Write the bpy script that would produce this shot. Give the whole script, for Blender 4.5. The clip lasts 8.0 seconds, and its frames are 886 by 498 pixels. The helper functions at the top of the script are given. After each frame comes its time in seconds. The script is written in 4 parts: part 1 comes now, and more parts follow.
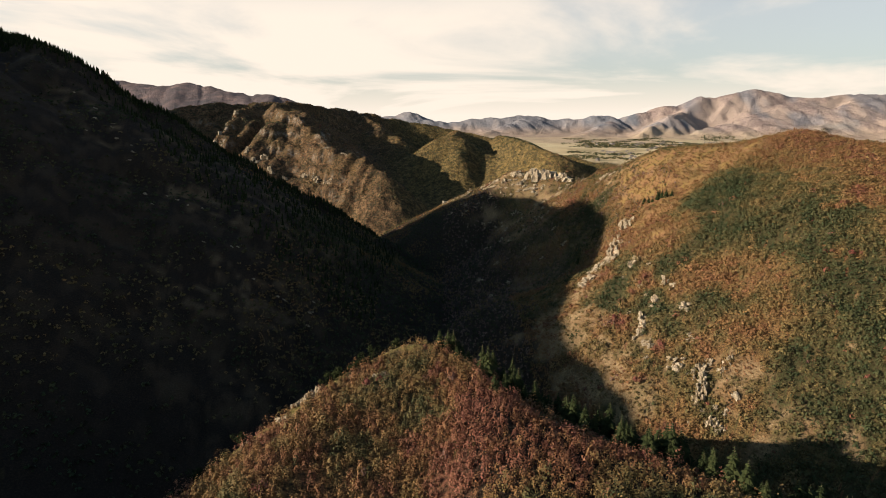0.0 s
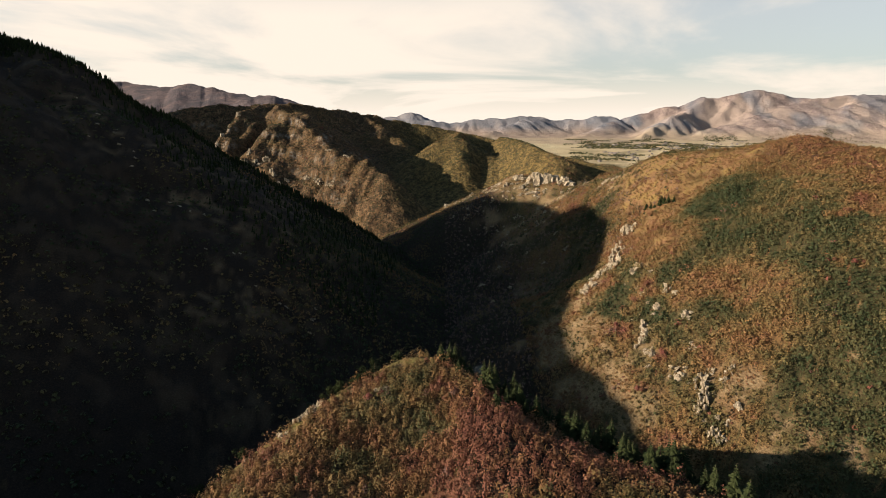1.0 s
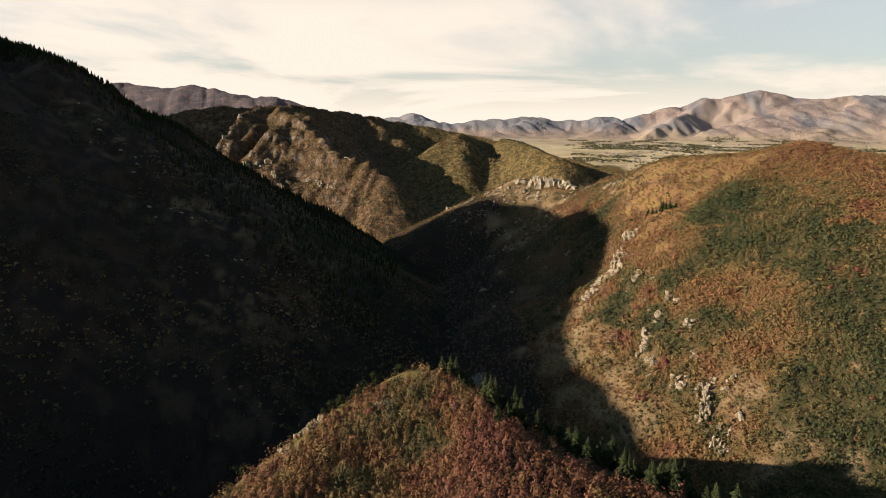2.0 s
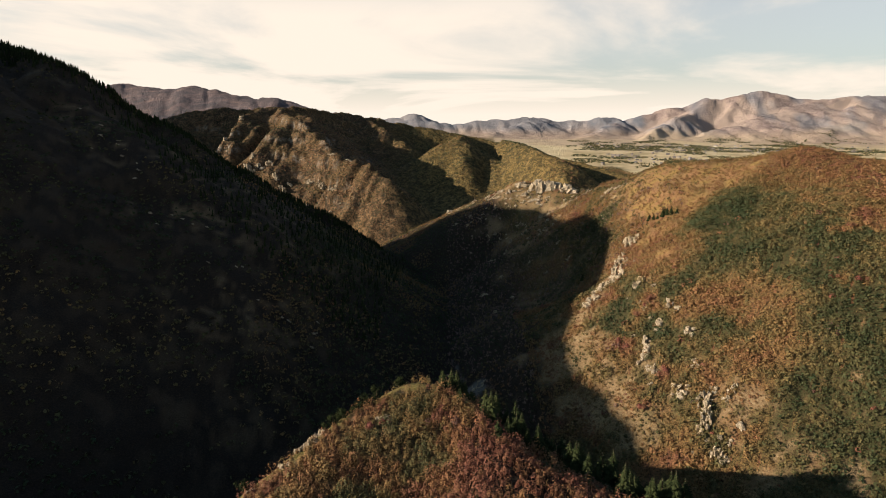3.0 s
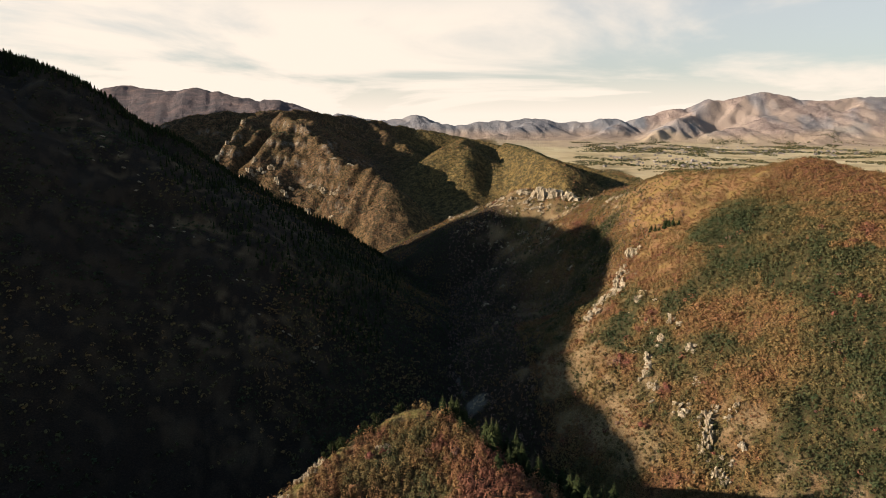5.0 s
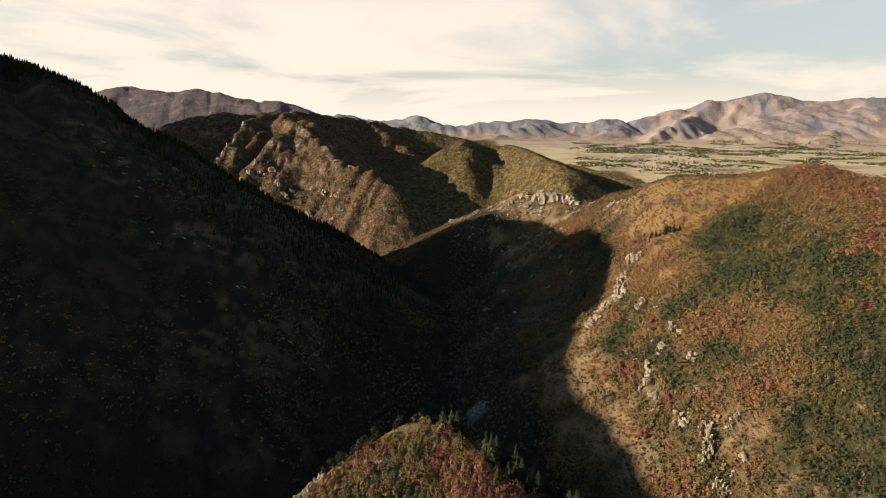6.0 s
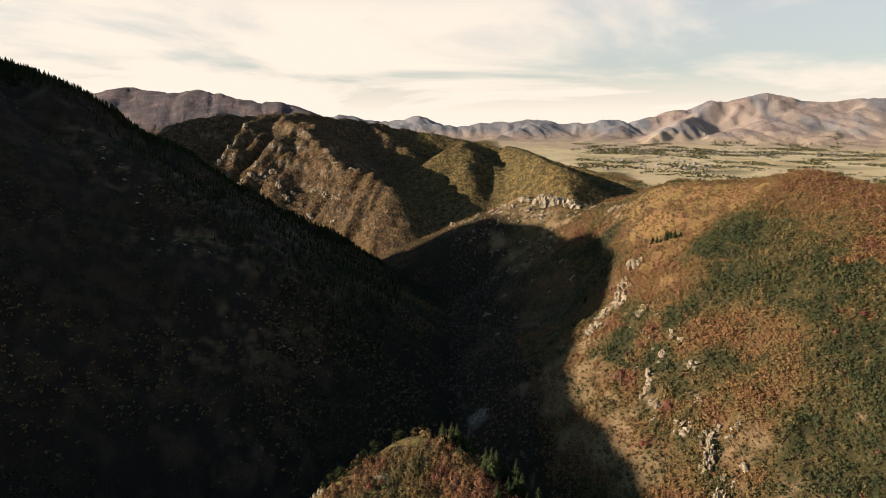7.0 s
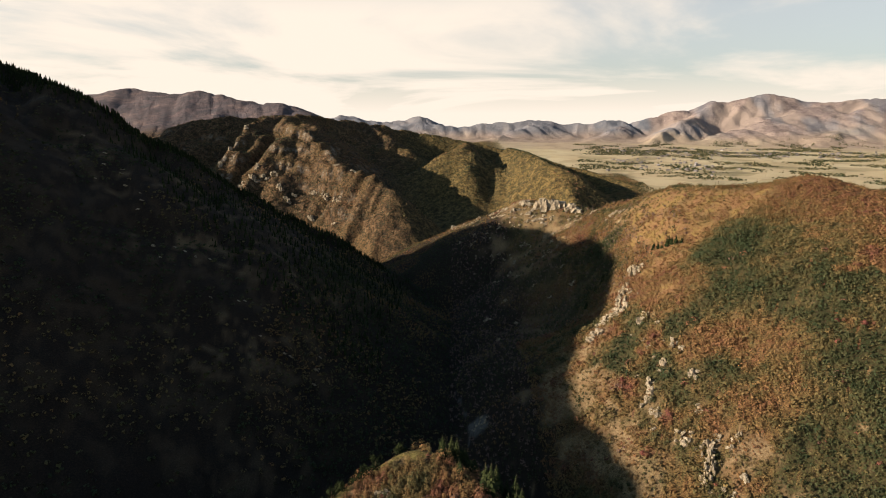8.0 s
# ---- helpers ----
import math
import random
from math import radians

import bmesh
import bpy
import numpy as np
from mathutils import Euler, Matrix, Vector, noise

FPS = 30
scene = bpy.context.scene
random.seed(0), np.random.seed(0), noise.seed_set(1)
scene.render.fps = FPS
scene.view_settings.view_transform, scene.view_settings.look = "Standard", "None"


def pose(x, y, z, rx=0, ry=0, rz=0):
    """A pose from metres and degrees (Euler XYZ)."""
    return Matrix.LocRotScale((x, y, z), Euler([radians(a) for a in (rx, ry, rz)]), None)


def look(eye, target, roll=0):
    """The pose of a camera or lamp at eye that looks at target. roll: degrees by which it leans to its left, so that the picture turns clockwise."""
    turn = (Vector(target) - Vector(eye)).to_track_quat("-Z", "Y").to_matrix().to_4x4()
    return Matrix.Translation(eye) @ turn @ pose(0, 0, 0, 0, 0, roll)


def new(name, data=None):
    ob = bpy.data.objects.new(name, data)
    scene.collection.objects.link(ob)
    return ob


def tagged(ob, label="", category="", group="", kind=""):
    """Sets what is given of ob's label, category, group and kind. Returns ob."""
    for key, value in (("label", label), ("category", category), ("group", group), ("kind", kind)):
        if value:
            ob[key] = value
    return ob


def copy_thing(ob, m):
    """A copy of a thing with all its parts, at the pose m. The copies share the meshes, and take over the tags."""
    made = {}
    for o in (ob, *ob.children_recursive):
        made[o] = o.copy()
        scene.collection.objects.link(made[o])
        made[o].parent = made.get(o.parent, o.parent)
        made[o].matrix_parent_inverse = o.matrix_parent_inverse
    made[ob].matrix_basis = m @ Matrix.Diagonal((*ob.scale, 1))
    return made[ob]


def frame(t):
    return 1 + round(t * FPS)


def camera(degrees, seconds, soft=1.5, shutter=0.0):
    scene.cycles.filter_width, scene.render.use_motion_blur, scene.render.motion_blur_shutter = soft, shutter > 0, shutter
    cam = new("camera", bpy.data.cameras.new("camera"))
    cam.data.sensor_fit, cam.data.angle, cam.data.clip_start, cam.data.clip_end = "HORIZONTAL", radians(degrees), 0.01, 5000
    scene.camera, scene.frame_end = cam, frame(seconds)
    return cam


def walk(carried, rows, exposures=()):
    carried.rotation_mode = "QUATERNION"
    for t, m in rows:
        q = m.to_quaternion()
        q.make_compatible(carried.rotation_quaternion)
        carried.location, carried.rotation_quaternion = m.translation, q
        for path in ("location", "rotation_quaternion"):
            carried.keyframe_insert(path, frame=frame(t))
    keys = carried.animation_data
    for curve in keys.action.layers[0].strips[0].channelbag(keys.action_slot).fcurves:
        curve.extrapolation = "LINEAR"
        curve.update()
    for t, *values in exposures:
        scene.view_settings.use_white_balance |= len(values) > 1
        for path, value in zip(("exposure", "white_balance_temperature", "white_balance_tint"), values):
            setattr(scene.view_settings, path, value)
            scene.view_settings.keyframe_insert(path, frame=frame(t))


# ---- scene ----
cam = camera(70, 8.0, soft=0.85)
walk(cam, [
    (0.0, pose(0.00, 0.00, 300.00, 79.204, 0, -0.000)),
    (0.5, pose(0.07, 0.56, 302.99, 79.195, 0, 0.099)),
    (1.0, pose(0.16, 1.14, 305.97, 79.185, 0, 0.187)),
    (1.5, pose(0.26, 1.74, 308.95, 79.175, 0, 0.264)),
    (2.0, pose(0.37, 2.37, 311.92, 79.165, 0, 0.333)),
    (2.5, pose(0.50, 3.02, 314.89, 79.154, 0, 0.394)),
    (3.0, pose(0.64, 3.70, 317.85, 79.143, 0, 0.449)),
    (3.5, pose(0.80, 4.40, 320.82, 79.132, 0, 0.499)),
    (4.0, pose(0.97, 5.12, 323.80, 79.121, 0, 0.546)),
    (4.5, pose(1.15, 5.87, 326.78, 79.109, 0, 0.590)),
    (5.0, pose(1.34, 6.64, 329.77, 79.098, 0, 0.633)),
    (5.5, pose(1.55, 7.43, 332.77, 79.086, 0, 0.677)),
    (6.0, pose(1.78, 8.25, 335.78, 79.074, 0, 0.722)),
    (6.5, pose(2.01, 9.09, 338.81, 79.062, 0, 0.769)),
    (7.0, pose(2.26, 9.96, 341.85, 79.051, 0, 0.821)),
    (7.5, pose(2.53, 10.85, 344.91, 79.039, 0, 0.878)),
    (8.0, pose(2.81, 11.76, 348.00, 79.027, 0, 0.942)),
])

# ---- light ----
SUN_AZ, SUN_EL = 258.0, 19.0        # degrees clockwise from +y, and above the horizon
SUN_TO = Vector((math.sin(radians(SUN_AZ)) * math.cos(radians(SUN_EL)),
                 math.cos(radians(SUN_AZ)) * math.cos(radians(SUN_EL)), math.sin(radians(SUN_EL))))
sun_data = bpy.data.lights.new("sun", "SUN")
scene.view_settings.exposure = 1.16
sun_data.energy, sun_data.angle, sun_data.color = 5.0, radians(0.55), (1.0, 0.85, 0.70)
sun = new("sun", sun_data)
sun.matrix_world = look(SUN_TO * 900, (0, 0, 0))

world = bpy.data.worlds.new("sky")
scene.world = world
world.use_nodes = True
wn, wl = world.node_tree.nodes, world.node_tree.links
wn.clear()


def wnode(kind, **values):
    n = wn.new(kind)
    for key, value in values.items():
        n.inputs[key].default_value = value
    return n


w_out = wn.new("ShaderNodeOutputWorld")
w_sky = wn.new("ShaderNodeTexSky")
w_sky.sky_type, w_sky.sun_disc = "NISHITA", False
w_sky.sun_elevation, w_sky.sun_rotation = radians(SUN_EL), radians(SUN_AZ)
w_sky.air_density, w_sky.dust_density, w_sky.ozone_density = 1.0, 1.5, 1.5
w_bg = wnode("ShaderNodeBackground", Strength=0.045)
w_tone = wn.new("ShaderNodeMix")
w_tone.data_type, w_tone.blend_type = "RGBA", "MULTIPLY"
w_tone.inputs[0].default_value, w_tone.inputs[7].default_value = 1.0, (0.70, 1.05, 1.19, 1)
wl.new(w_sky.outputs[0], w_tone.inputs[6])
wl.new(w_tone.outputs[2], w_bg.inputs[0])
# thin high cloud, seen edge-on towards the horizon
w_co = wn.new("ShaderNodeTexCoord")
w_sep = wn.new("ShaderNodeSeparateXYZ")
wl.new(w_co.outputs["Generated"], w_sep.inputs[0])


def wmath(op, a, b=None):
    n = wn.new("ShaderNodeMath")
    n.operation = op
    for i, v in enumerate((a, b)):
        if v is None:
            continue
        if isinstance(v, (int, float)):
            n.inputs[i].default_value = v
        else:
            wl.new(v, n.inputs[i])
    return n.outputs[0]


w_up = wmath("ADD", wmath("MAXIMUM", w_sep.outputs[2], 0.0), 0.10)
w_px, w_py = wmath("DIVIDE", w_sep.outputs[0], w_up), wmath("DIVIDE", w_sep.outputs[1], w_up)
w_com = wn.new("ShaderNodeCombineXYZ")
wl.new(w_px, w_com.inputs[0])
wl.new(w_py, w_com.inputs[1])
w_n1 = wnode("ShaderNodeTexNoise", Scale=0.42, Detail=7.0, Roughness=0.55, Distortion=0.6)
wl.new(w_com.outputs[0], w_n1.inputs["Vector"])
w_ramp = wn.new("ShaderNodeMapRange")
w_ramp.interpolation_type = "SMOOTHSTEP"
w_ramp.inputs["From Min"].default_value, w_ramp.inputs["From Max"].default_value = 0.36, 0.56
wl.new(wmath("SUBTRACT", w_n1.outputs["Fac"], wmath("MULTIPLY", w_sep.outputs[0], 0.14)), w_ramp.inputs["Value"])
# the veil thins out overhead and closes near the horizon
w_veil_n = wn.new("ShaderNodeMapRange")
w_veil_n.inputs["From Min"].default_value, w_veil_n.inputs["From Max"].default_value = 0.38, 0.16
w_veil_n.inputs["To Min"].default_value = 0.04
wl.new(w_sep.outputs[2], w_veil_n.inputs["Value"])
w_veil = w_veil_n.outputs[0]
w_low = wn.new("ShaderNodeMapRange")
w_low.inputs["From Min"].default_value, w_low.inputs["From Max"].default_value = 0.14, 0.02
wl.new(w_sep.outputs[2], w_low.inputs["Value"])
w_thick = wmath("ADD", wmath("MULTIPLY", w_ramp.outputs[0], 0.52), 0.48)
w_cov = wmath("MULTIPLY", wmath("MAXIMUM", w_thick, w_low.outputs[0]), w_veil)
w_cl = wnode("ShaderNodeBackground", Color=(1.0, 0.875, 0.745, 1.0), Strength=0.468)
w_mix = wn.new("ShaderNodeMixShader")
wl.new(w_cov, w_mix.inputs[0])
wl.new(w_bg.outputs[0], w_mix.inputs[1])
wl.new(w_cl.outputs[0], w_mix.inputs[2])
wl.new(w_mix.outputs[0], w_out.inputs[0])

# ---- materials ----


def material(name, rough=0.9, spec=0.2):
    m = bpy.data.materials.new(name)
    m.use_nodes = True
    b = m.node_tree.nodes["Principled BSDF"]
    b.inputs["Roughness"].default_value = rough
    b.inputs["Specular IOR Level"].default_value = spec
    return m, m.node_tree.nodes, m.node_tree.links, b


def put(nodes, kind, **values):
    n = nodes.new(kind)
    for key, value in values.items():
        n.inputs[key].default_value = value
    return n


def ramp(nodes, links, fac, stops):
    n = nodes.new("ShaderNodeValToRGB")
    els = n.color_ramp.elements
    while len(els) < len(stops):
        els.new(0.5)
    for e, (at, colour) in zip(els, stops):
        e.position, e.color = at, (*colour, 1)
    links.new(fac, n.inputs[0])
    return n.outputs[0]


def noise_tex(nodes, links, vec, scale, detail=5.0, rough=0.6, distort=0.0):
    n = put(nodes, "ShaderNodeTexNoise", Scale=scale, Detail=detail, Roughness=rough, Distortion=distort)
    links.new(vec, n.inputs["Vector"])
    return n.outputs["Fac"]


def blend(nodes, links, fac, a, b):
    n = nodes.new("ShaderNodeMix")
    n.data_type = "RGBA"
    for value, slot in ((fac, 0), (a, 6), (b, 7)):
        if isinstance(value, (int, float)):
            n.inputs[slot].default_value = value
        elif isinstance(value, tuple):
            n.inputs[slot].default_value = (*value, 1)
        else:
            links.new(value, n.inputs[slot])
    return n.outputs[2]


def fade(nodes, links, v, a, b):
    n = nodes.new("ShaderNodeMapRange")
    n.interpolation_type = "SMOOTHSTEP"
    n.inputs["From Min"].default_value, n.inputs["From Max"].default_value = a, b
    links.new(v, n.inputs["Value"])
    return n.outputs[0]


def times(nodes, links, a, b):
    n = nodes.new("ShaderNodeMath")
    n.operation = "MULTIPLY"
    for i, v in enumerate((a, b)):
        if isinstance(v, (int, float)):
            n.inputs[i].default_value = v
        else:
            links.new(v, n.inputs[i])
    return n.outputs[0]


def bump(nodes, links, height_out, strength, distance, shader):
    n = put(nodes, "ShaderNodeBump", Strength=strength, Distance=distance)
    links.new(height_out, n.inputs["Height"])
    links.new(n.outputs[0], shader.inputs["Normal"])


def attr(nodes, name):
    n = nodes.new("ShaderNodeAttribute")
    n.attribute_name = name
    return n.outputs["Fac"]


# the ground: shade-darkened litter under scrub, dry grass, bare soil, valley fields, far brown and haze-tinted ranges
ground_mat, gn, gl, gb = material("dry grass slope", 0.95, 0.1)
g_pos = gn.new("ShaderNodeNewGeometry").outputs["Position"]
g_fine = noise_tex(gn, gl, g_pos, 0.9, 6, 0.7)
g_shrub = noise_tex(gn, gl, g_pos, 0.22, 3, 0.6)
g_mid = noise_tex(gn, gl, g_pos, 0.07, 6, 0.65)
g_big = noise_tex(gn, gl, g_pos, 0.012, 6, 0.6, 0.5)
g_huge = noise_tex(gn, gl, g_pos, 0.0035, 8, 0.6, 0.7)
# near-black litter: shade of the dark slopes is partly put into its colour
shade_litter = ramp(gn, gl, g_fine, [(0.3, (0.012, 0.009, 0.007)), (0.55, (0.026, 0.018, 0.012)), (0.75, (0.055, 0.037, 0.022))])
grass = ramp(gn, gl, g_fine, [(0.25, (0.105, 0.070, 0.036)), (0.5, (0.205, 0.142, 0.074)), (0.75, (0.30, 0.22, 0.125))])
grass = blend(gn, gl, fade(gn, gl, g_mid, 0.45, 0.65), grass, (0.16, 0.10, 0.05))
russet = ramp(gn, gl, g_fine, [(0.25, (0.105, 0.054, 0.027)), (0.5, (0.190, 0.104, 0.049)), (0.75, (0.27, 0.162, 0.080))])
russet = blend(gn, gl, fade(gn, gl, g_mid, 0.42, 0.62), russet, (0.20, 0.135, 0.045))
grass = blend(gn, gl, attr(gn, "russet_grass"), grass, russet)
g_open = attr(gn, "open_grass")
under = ramp(gn, gl, g_fine, [(0.28, (0.022, 0.014, 0.008)), (0.5, (0.048, 0.031, 0.015)), (0.75, (0.090, 0.062, 0.030))])
LEAVES = [(0.0, (0.026, 0.037, 0.014)), (0.18, (0.053, 0.053, 0.020)), (0.35, (0.113, 0.083, 0.031)), (0.5, (0.164, 0.097, 0.037)), (0.65, (0.158, 0.077, 0.034)),
          (0.8, (0.136, 0.060, 0.034)), (0.9, (0.142, 0.048, 0.034)), (1.0, (0.145, 0.097, 0.076))]
low_growth = ramp(gn, gl, attr(gn, "autumn"), LEAVES)
under = blend(gn, gl, fade(gn, gl, g_fine, 0.36, 0.60), under, low_growth)
near = blend(gn, gl, attr(gn, "hill_grass"), shade_litter, under)
near = blend(gn, gl, g_open, near, grass)
near = blend(gn, gl, attr(gn, "rim_grass"), near, ramp(gn, gl, g_fine, [(0.3, (0.060, 0.052, 0.016)), (0.5, (0.135, 0.110, 0.034)), (0.72, (0.24, 0.185, 0.070))]))
near = blend(gn, gl, attr(gn, "gravel"), near, ramp(gn, gl, g_fine, [(0.3, (0.05, 0.046, 0.040)), (0.7, (0.15, 0.138, 0.12))]))
massif = ramp(gn, gl, g_mid, [(0.34, (0.022, 0.018, 0.013)), (0.45, (0.075, 0.046, 0.025)), (0.55, (0.124, 0.072, 0.036)), (0.66, (0.195, 0.128, 0.072))])
massif = blend(gn, gl, times(gn, gl, fade(gn, gl, g_big, 0.45, 0.62), 0.6), massif, (0.105, 0.066, 0.028))
massif = blend(gn, gl, times(gn, gl, fade(gn, gl, g_shrub, 0.50, 0.58), 0.85), massif, (0.028, 0.027, 0.014))
olive = ramp(gn, gl, g_mid, [(0.32, (0.034, 0.027, 0.015)), (0.46, (0.095, 0.068, 0.026)), (0.58, (0.165, 0.115, 0.040)), (0.72, (0.225, 0.150, 0.060))])
olive = blend(gn, gl, times(gn, gl, fade(gn, gl, g_shrub, 0.50, 0.58), 0.75), olive, (0.030, 0.031, 0.014))
massif = blend(gn, gl, attr(gn, "olive_slope"), massif, olive)
strata = ramp(gn, gl, g_mid, [(0.30, (0.060, 0.048, 0.038)), (0.45, (0.155, 0.130, 0.100)), (0.60, (0.27, 0.23, 0.18)), (0.72, (0.12, 0.095, 0.07))])
massif = blend(gn, gl, times(gn, gl, attr(gn, "cliff"), fade(gn, gl, g_shrub, 0.42, 0.55)), massif, strata)
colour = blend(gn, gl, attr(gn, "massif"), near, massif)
straw = ramp(gn, gl, g_huge, [(0.30, (0.16, 0.135, 0.085)), (0.45, (0.40, 0.31, 0.18)), (0.6, (0.46, 0.38, 0.235)), (0.75, (0.27, 0.235, 0.13))])
g_field = gn.new("ShaderNodeTexVoronoi")
g_field.inputs["Scale"].default_value = 0.0075
gl.new(g_pos, g_field.inputs["Vector"])
g_sep = gn.new("ShaderNodeSeparateColor")
gl.new(g_field.outputs["Color"], g_sep.inputs[0])
fields = ramp(gn, gl, g_sep.outputs[0], [(0.0, (0.22, 0.19, 0.10)), (0.35, (0.42, 0.33, 0.19)), (0.7, (0.50, 0.41, 0.25)), (1.0, (0.31, 0.27, 0.17))])
straw = blend(gn, gl, 0.5, straw, fields)
far_c = ramp(gn, gl, g_big, [(0.28, (0.120, 0.092, 0.086)), (0.45, (0.205, 0.156, 0.138)), (0.6, (0.29, 0.225, 0.19)), (0.78, (0.18, 0.135, 0.12))])
far_c = blend(gn, gl, times(gn, gl, fade(gn, gl, g_mid, 0.50, 0.66), 0.5), far_c, (0.115, 0.088, 0.080))
far_c = blend(gn, gl, fade(gn, gl, g_huge, 0.44, 0.58), far_c, (0.285, 0.222, 0.182))
# far woods, with blue-grey distance haze put into their colour
hazy_woods = ramp(gn, gl, g_big, [(0.3, (0.095, 0.104, 0.122)), (0.55, (0.155, 0.155, 0.166)), (0.75, (0.22, 0.20, 0.19))])
far_c = blend(gn, gl, attr(gn, "far_hazy_woods"), far_c, hazy_woods)
fan = ramp(gn, gl, g_big, [(0.3, (0.21, 0.155, 0.115)), (0.5, (0.30, 0.225, 0.165)), (0.7, (0.36, 0.28, 0.205))])
far_c = blend(gn, gl, attr(gn, "fan"), far_c, fan)
colour = blend(gn, gl, attr(gn, "far_range"), colour, far_c)
colour = blend(gn, gl, attr(gn, "plain"), colour, straw)
pink = ramp(gn, gl, g_big, [(0.3, (0.054, 0.050, 0.056)), (0.5, (0.100, 0.078, 0.076)), (0.7, (0.185, 0.130, 0.112))])
pink = blend(gn, gl, times(gn, gl, fade(gn, gl, g_mid, 0.45, 0.66), 0.5), pink, (0.055, 0.052, 0.056))
colour = blend(gn, gl, attr(gn, "back_range"), colour, pink)
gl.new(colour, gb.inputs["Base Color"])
g_rough = gn.new("ShaderNodeMath")
g_rough.operation = "ADD"
gl.new(times(gn, gl, g_fine, 0.6), g_rough.inputs[0])
gl.new(times(gn, gl, g_mid, times(gn, gl, attr(gn, "massif"), 6.0)), g_rough.inputs[1])
bump(gn, gl, g_rough.outputs[0], 1.0, 1.6, gb)

# autumn leaves: from dark green over ochre to crimson and bare grey twigs
leaf_mat, ln, ll, lb = material("autumn leaves", 0.75, 0.15)
leaf_tint = attr(ln, "autumn")
l_geo = ln.new("ShaderNodeNewGeometry")
leaf_col = ramp(ln, ll, leaf_tint, LEAVES)
l_hsv = ln.new("ShaderNodeHueSaturation")
ll.new(leaf_col, l_hsv.inputs["Color"])
l_val = ln.new("ShaderNodeMapRange")
l_val.inputs["To Min"].default_value, l_val.inputs["To Max"].default_value = 0.78, 1.16
ll.new(l_geo.outputs["Random Per Island"], l_val.inputs["Value"])
ll.new(l_val.outputs[0], l_hsv.inputs["Value"])
ll.new(l_hsv.outputs[0], lb.inputs["Base Color"])

# conifer needles
needle_mat, nn, nl, nb = material("fir needles", 0.9, 0.03)
n_geo = nn.new("ShaderNodeNewGeometry")
n_obj = nn.new("ShaderNodeObjectInfo")
n_sum = nn.new("ShaderNodeMath")
n_sum.operation = "ADD"
nl.new(times(nn, nl, n_geo.outputs["Random Per Island"], 0.6), n_sum.inputs[0])
nl.new(times(nn, nl, n_obj.outputs["Random"], 0.4), n_sum.inputs[1])
nl.new(ramp(nn, nl, n_sum.outputs[0], [(0.0, (0.010, 0.015, 0.006)), (0.5, (0.020, 0.026, 0.010)), (1.0, (0.042, 0.048, 0.018))]), nb.inputs["Base Color"])

bark_mat, bn_, bl_, bb_ = material("bark", 0.9, 0.1)
b_pos = bn_.new("ShaderNodeTexCoord").outputs["Object"]
bl_.new(ramp(bn_, bl_, noise_tex(bn_, bl_, b_pos, 4.0), [(0.3, (0.045, 0.032, 0.022)), (0.7, (0.13, 0.095, 0.065))]), bb_.inputs["Base Color"])

# pale weathered limestone
rock_mat, rn, rl, rb = material("pale weathered rock", 0.9, 0.15)
r_geo = rn.new("ShaderNodeNewGeometry")
r_fine = noise_tex(rn, rl, r_geo.outputs["Position"], 0.6, 8, 0.75)
r_big = noise_tex(rn, rl, r_geo.outputs["Position"], 0.16, 5, 0.6, 0.8)
r_col = ramp(rn, rl, r_fine, [(0.32, (0.060, 0.046, 0.031)), (0.46, (0.20, 0.162, 0.108)), (0.58, (0.36, 0.295, 0.205)), (0.70, (0.46, 0.385, 0.28))])
r_col = blend(rn, rl, times(rn, rl, fade(rn, rl, r_big, 0.48, 0.68), 0.7), r_col, (0.17, 0.125, 0.075))
rl.new(r_col, rb.inputs["Base Color"])
bump(rn, rl, r_fine, 0.9, 0.8, rb)

# ---- terrain ----


def lattice(ix, iy, seed):
    h = (ix.astype(np.int64) * 374761393 + iy.astype(np.int64) * 668265263 + seed * 974711) & 0x7FFFFFFF
    h = ((h ^ (h >> 13)) * 1274126177) & 0x7FFFFFFF
    h = ((h ^ (h >> 16)) * 2246822519) & 0x7FFFFFFF
    return (h & 0xFFFFF) / 524287.5 - 1.0


def vnoise(x, y, seed=0):
    """Smooth value noise in -1..1."""
    ix, iy = np.floor(x), np.floor(y)
    fx, fy = x - ix, y - iy
    fx, fy = fx * fx * fx * (fx * (fx * 6 - 15) + 10), fy * fy * fy * (fy * (fy * 6 - 15) + 10)
    a, b = lattice(ix, iy, seed), lattice(ix + 1, iy, seed)
    c, d = lattice(ix, iy + 1, seed), lattice(ix + 1, iy + 1, seed)
    return (a + (b - a) * fx) * (1 - fy) + (c + (d - c) * fx) * fy


def fbm(x, y, octaves=4, seed=0):
    total, amp, norm = 0.0, 1.0, 0.0
    for o in range(octaves):
        total = total + amp * vnoise(x, y, seed + o)
        norm += amp
        amp *= 0.5
        x, y = x * 2.03 + 17.1, y * 2.03 - 9.7
    return total / norm


def creased(x, y, octaves=3, seed=0):
    """0 on the crests, 1 in sharp gullies."""
    total, amp, norm = 0.0, 1.0, 0.0
    for o in range(octaves):
        total = total + amp * (1 - np.abs(vnoise(x, y, seed + o))) ** 2
        norm += amp
        amp *= 0.5
        x, y = x * 2.1 + 5.3, y * 2.1 + 11.9
    return total / norm


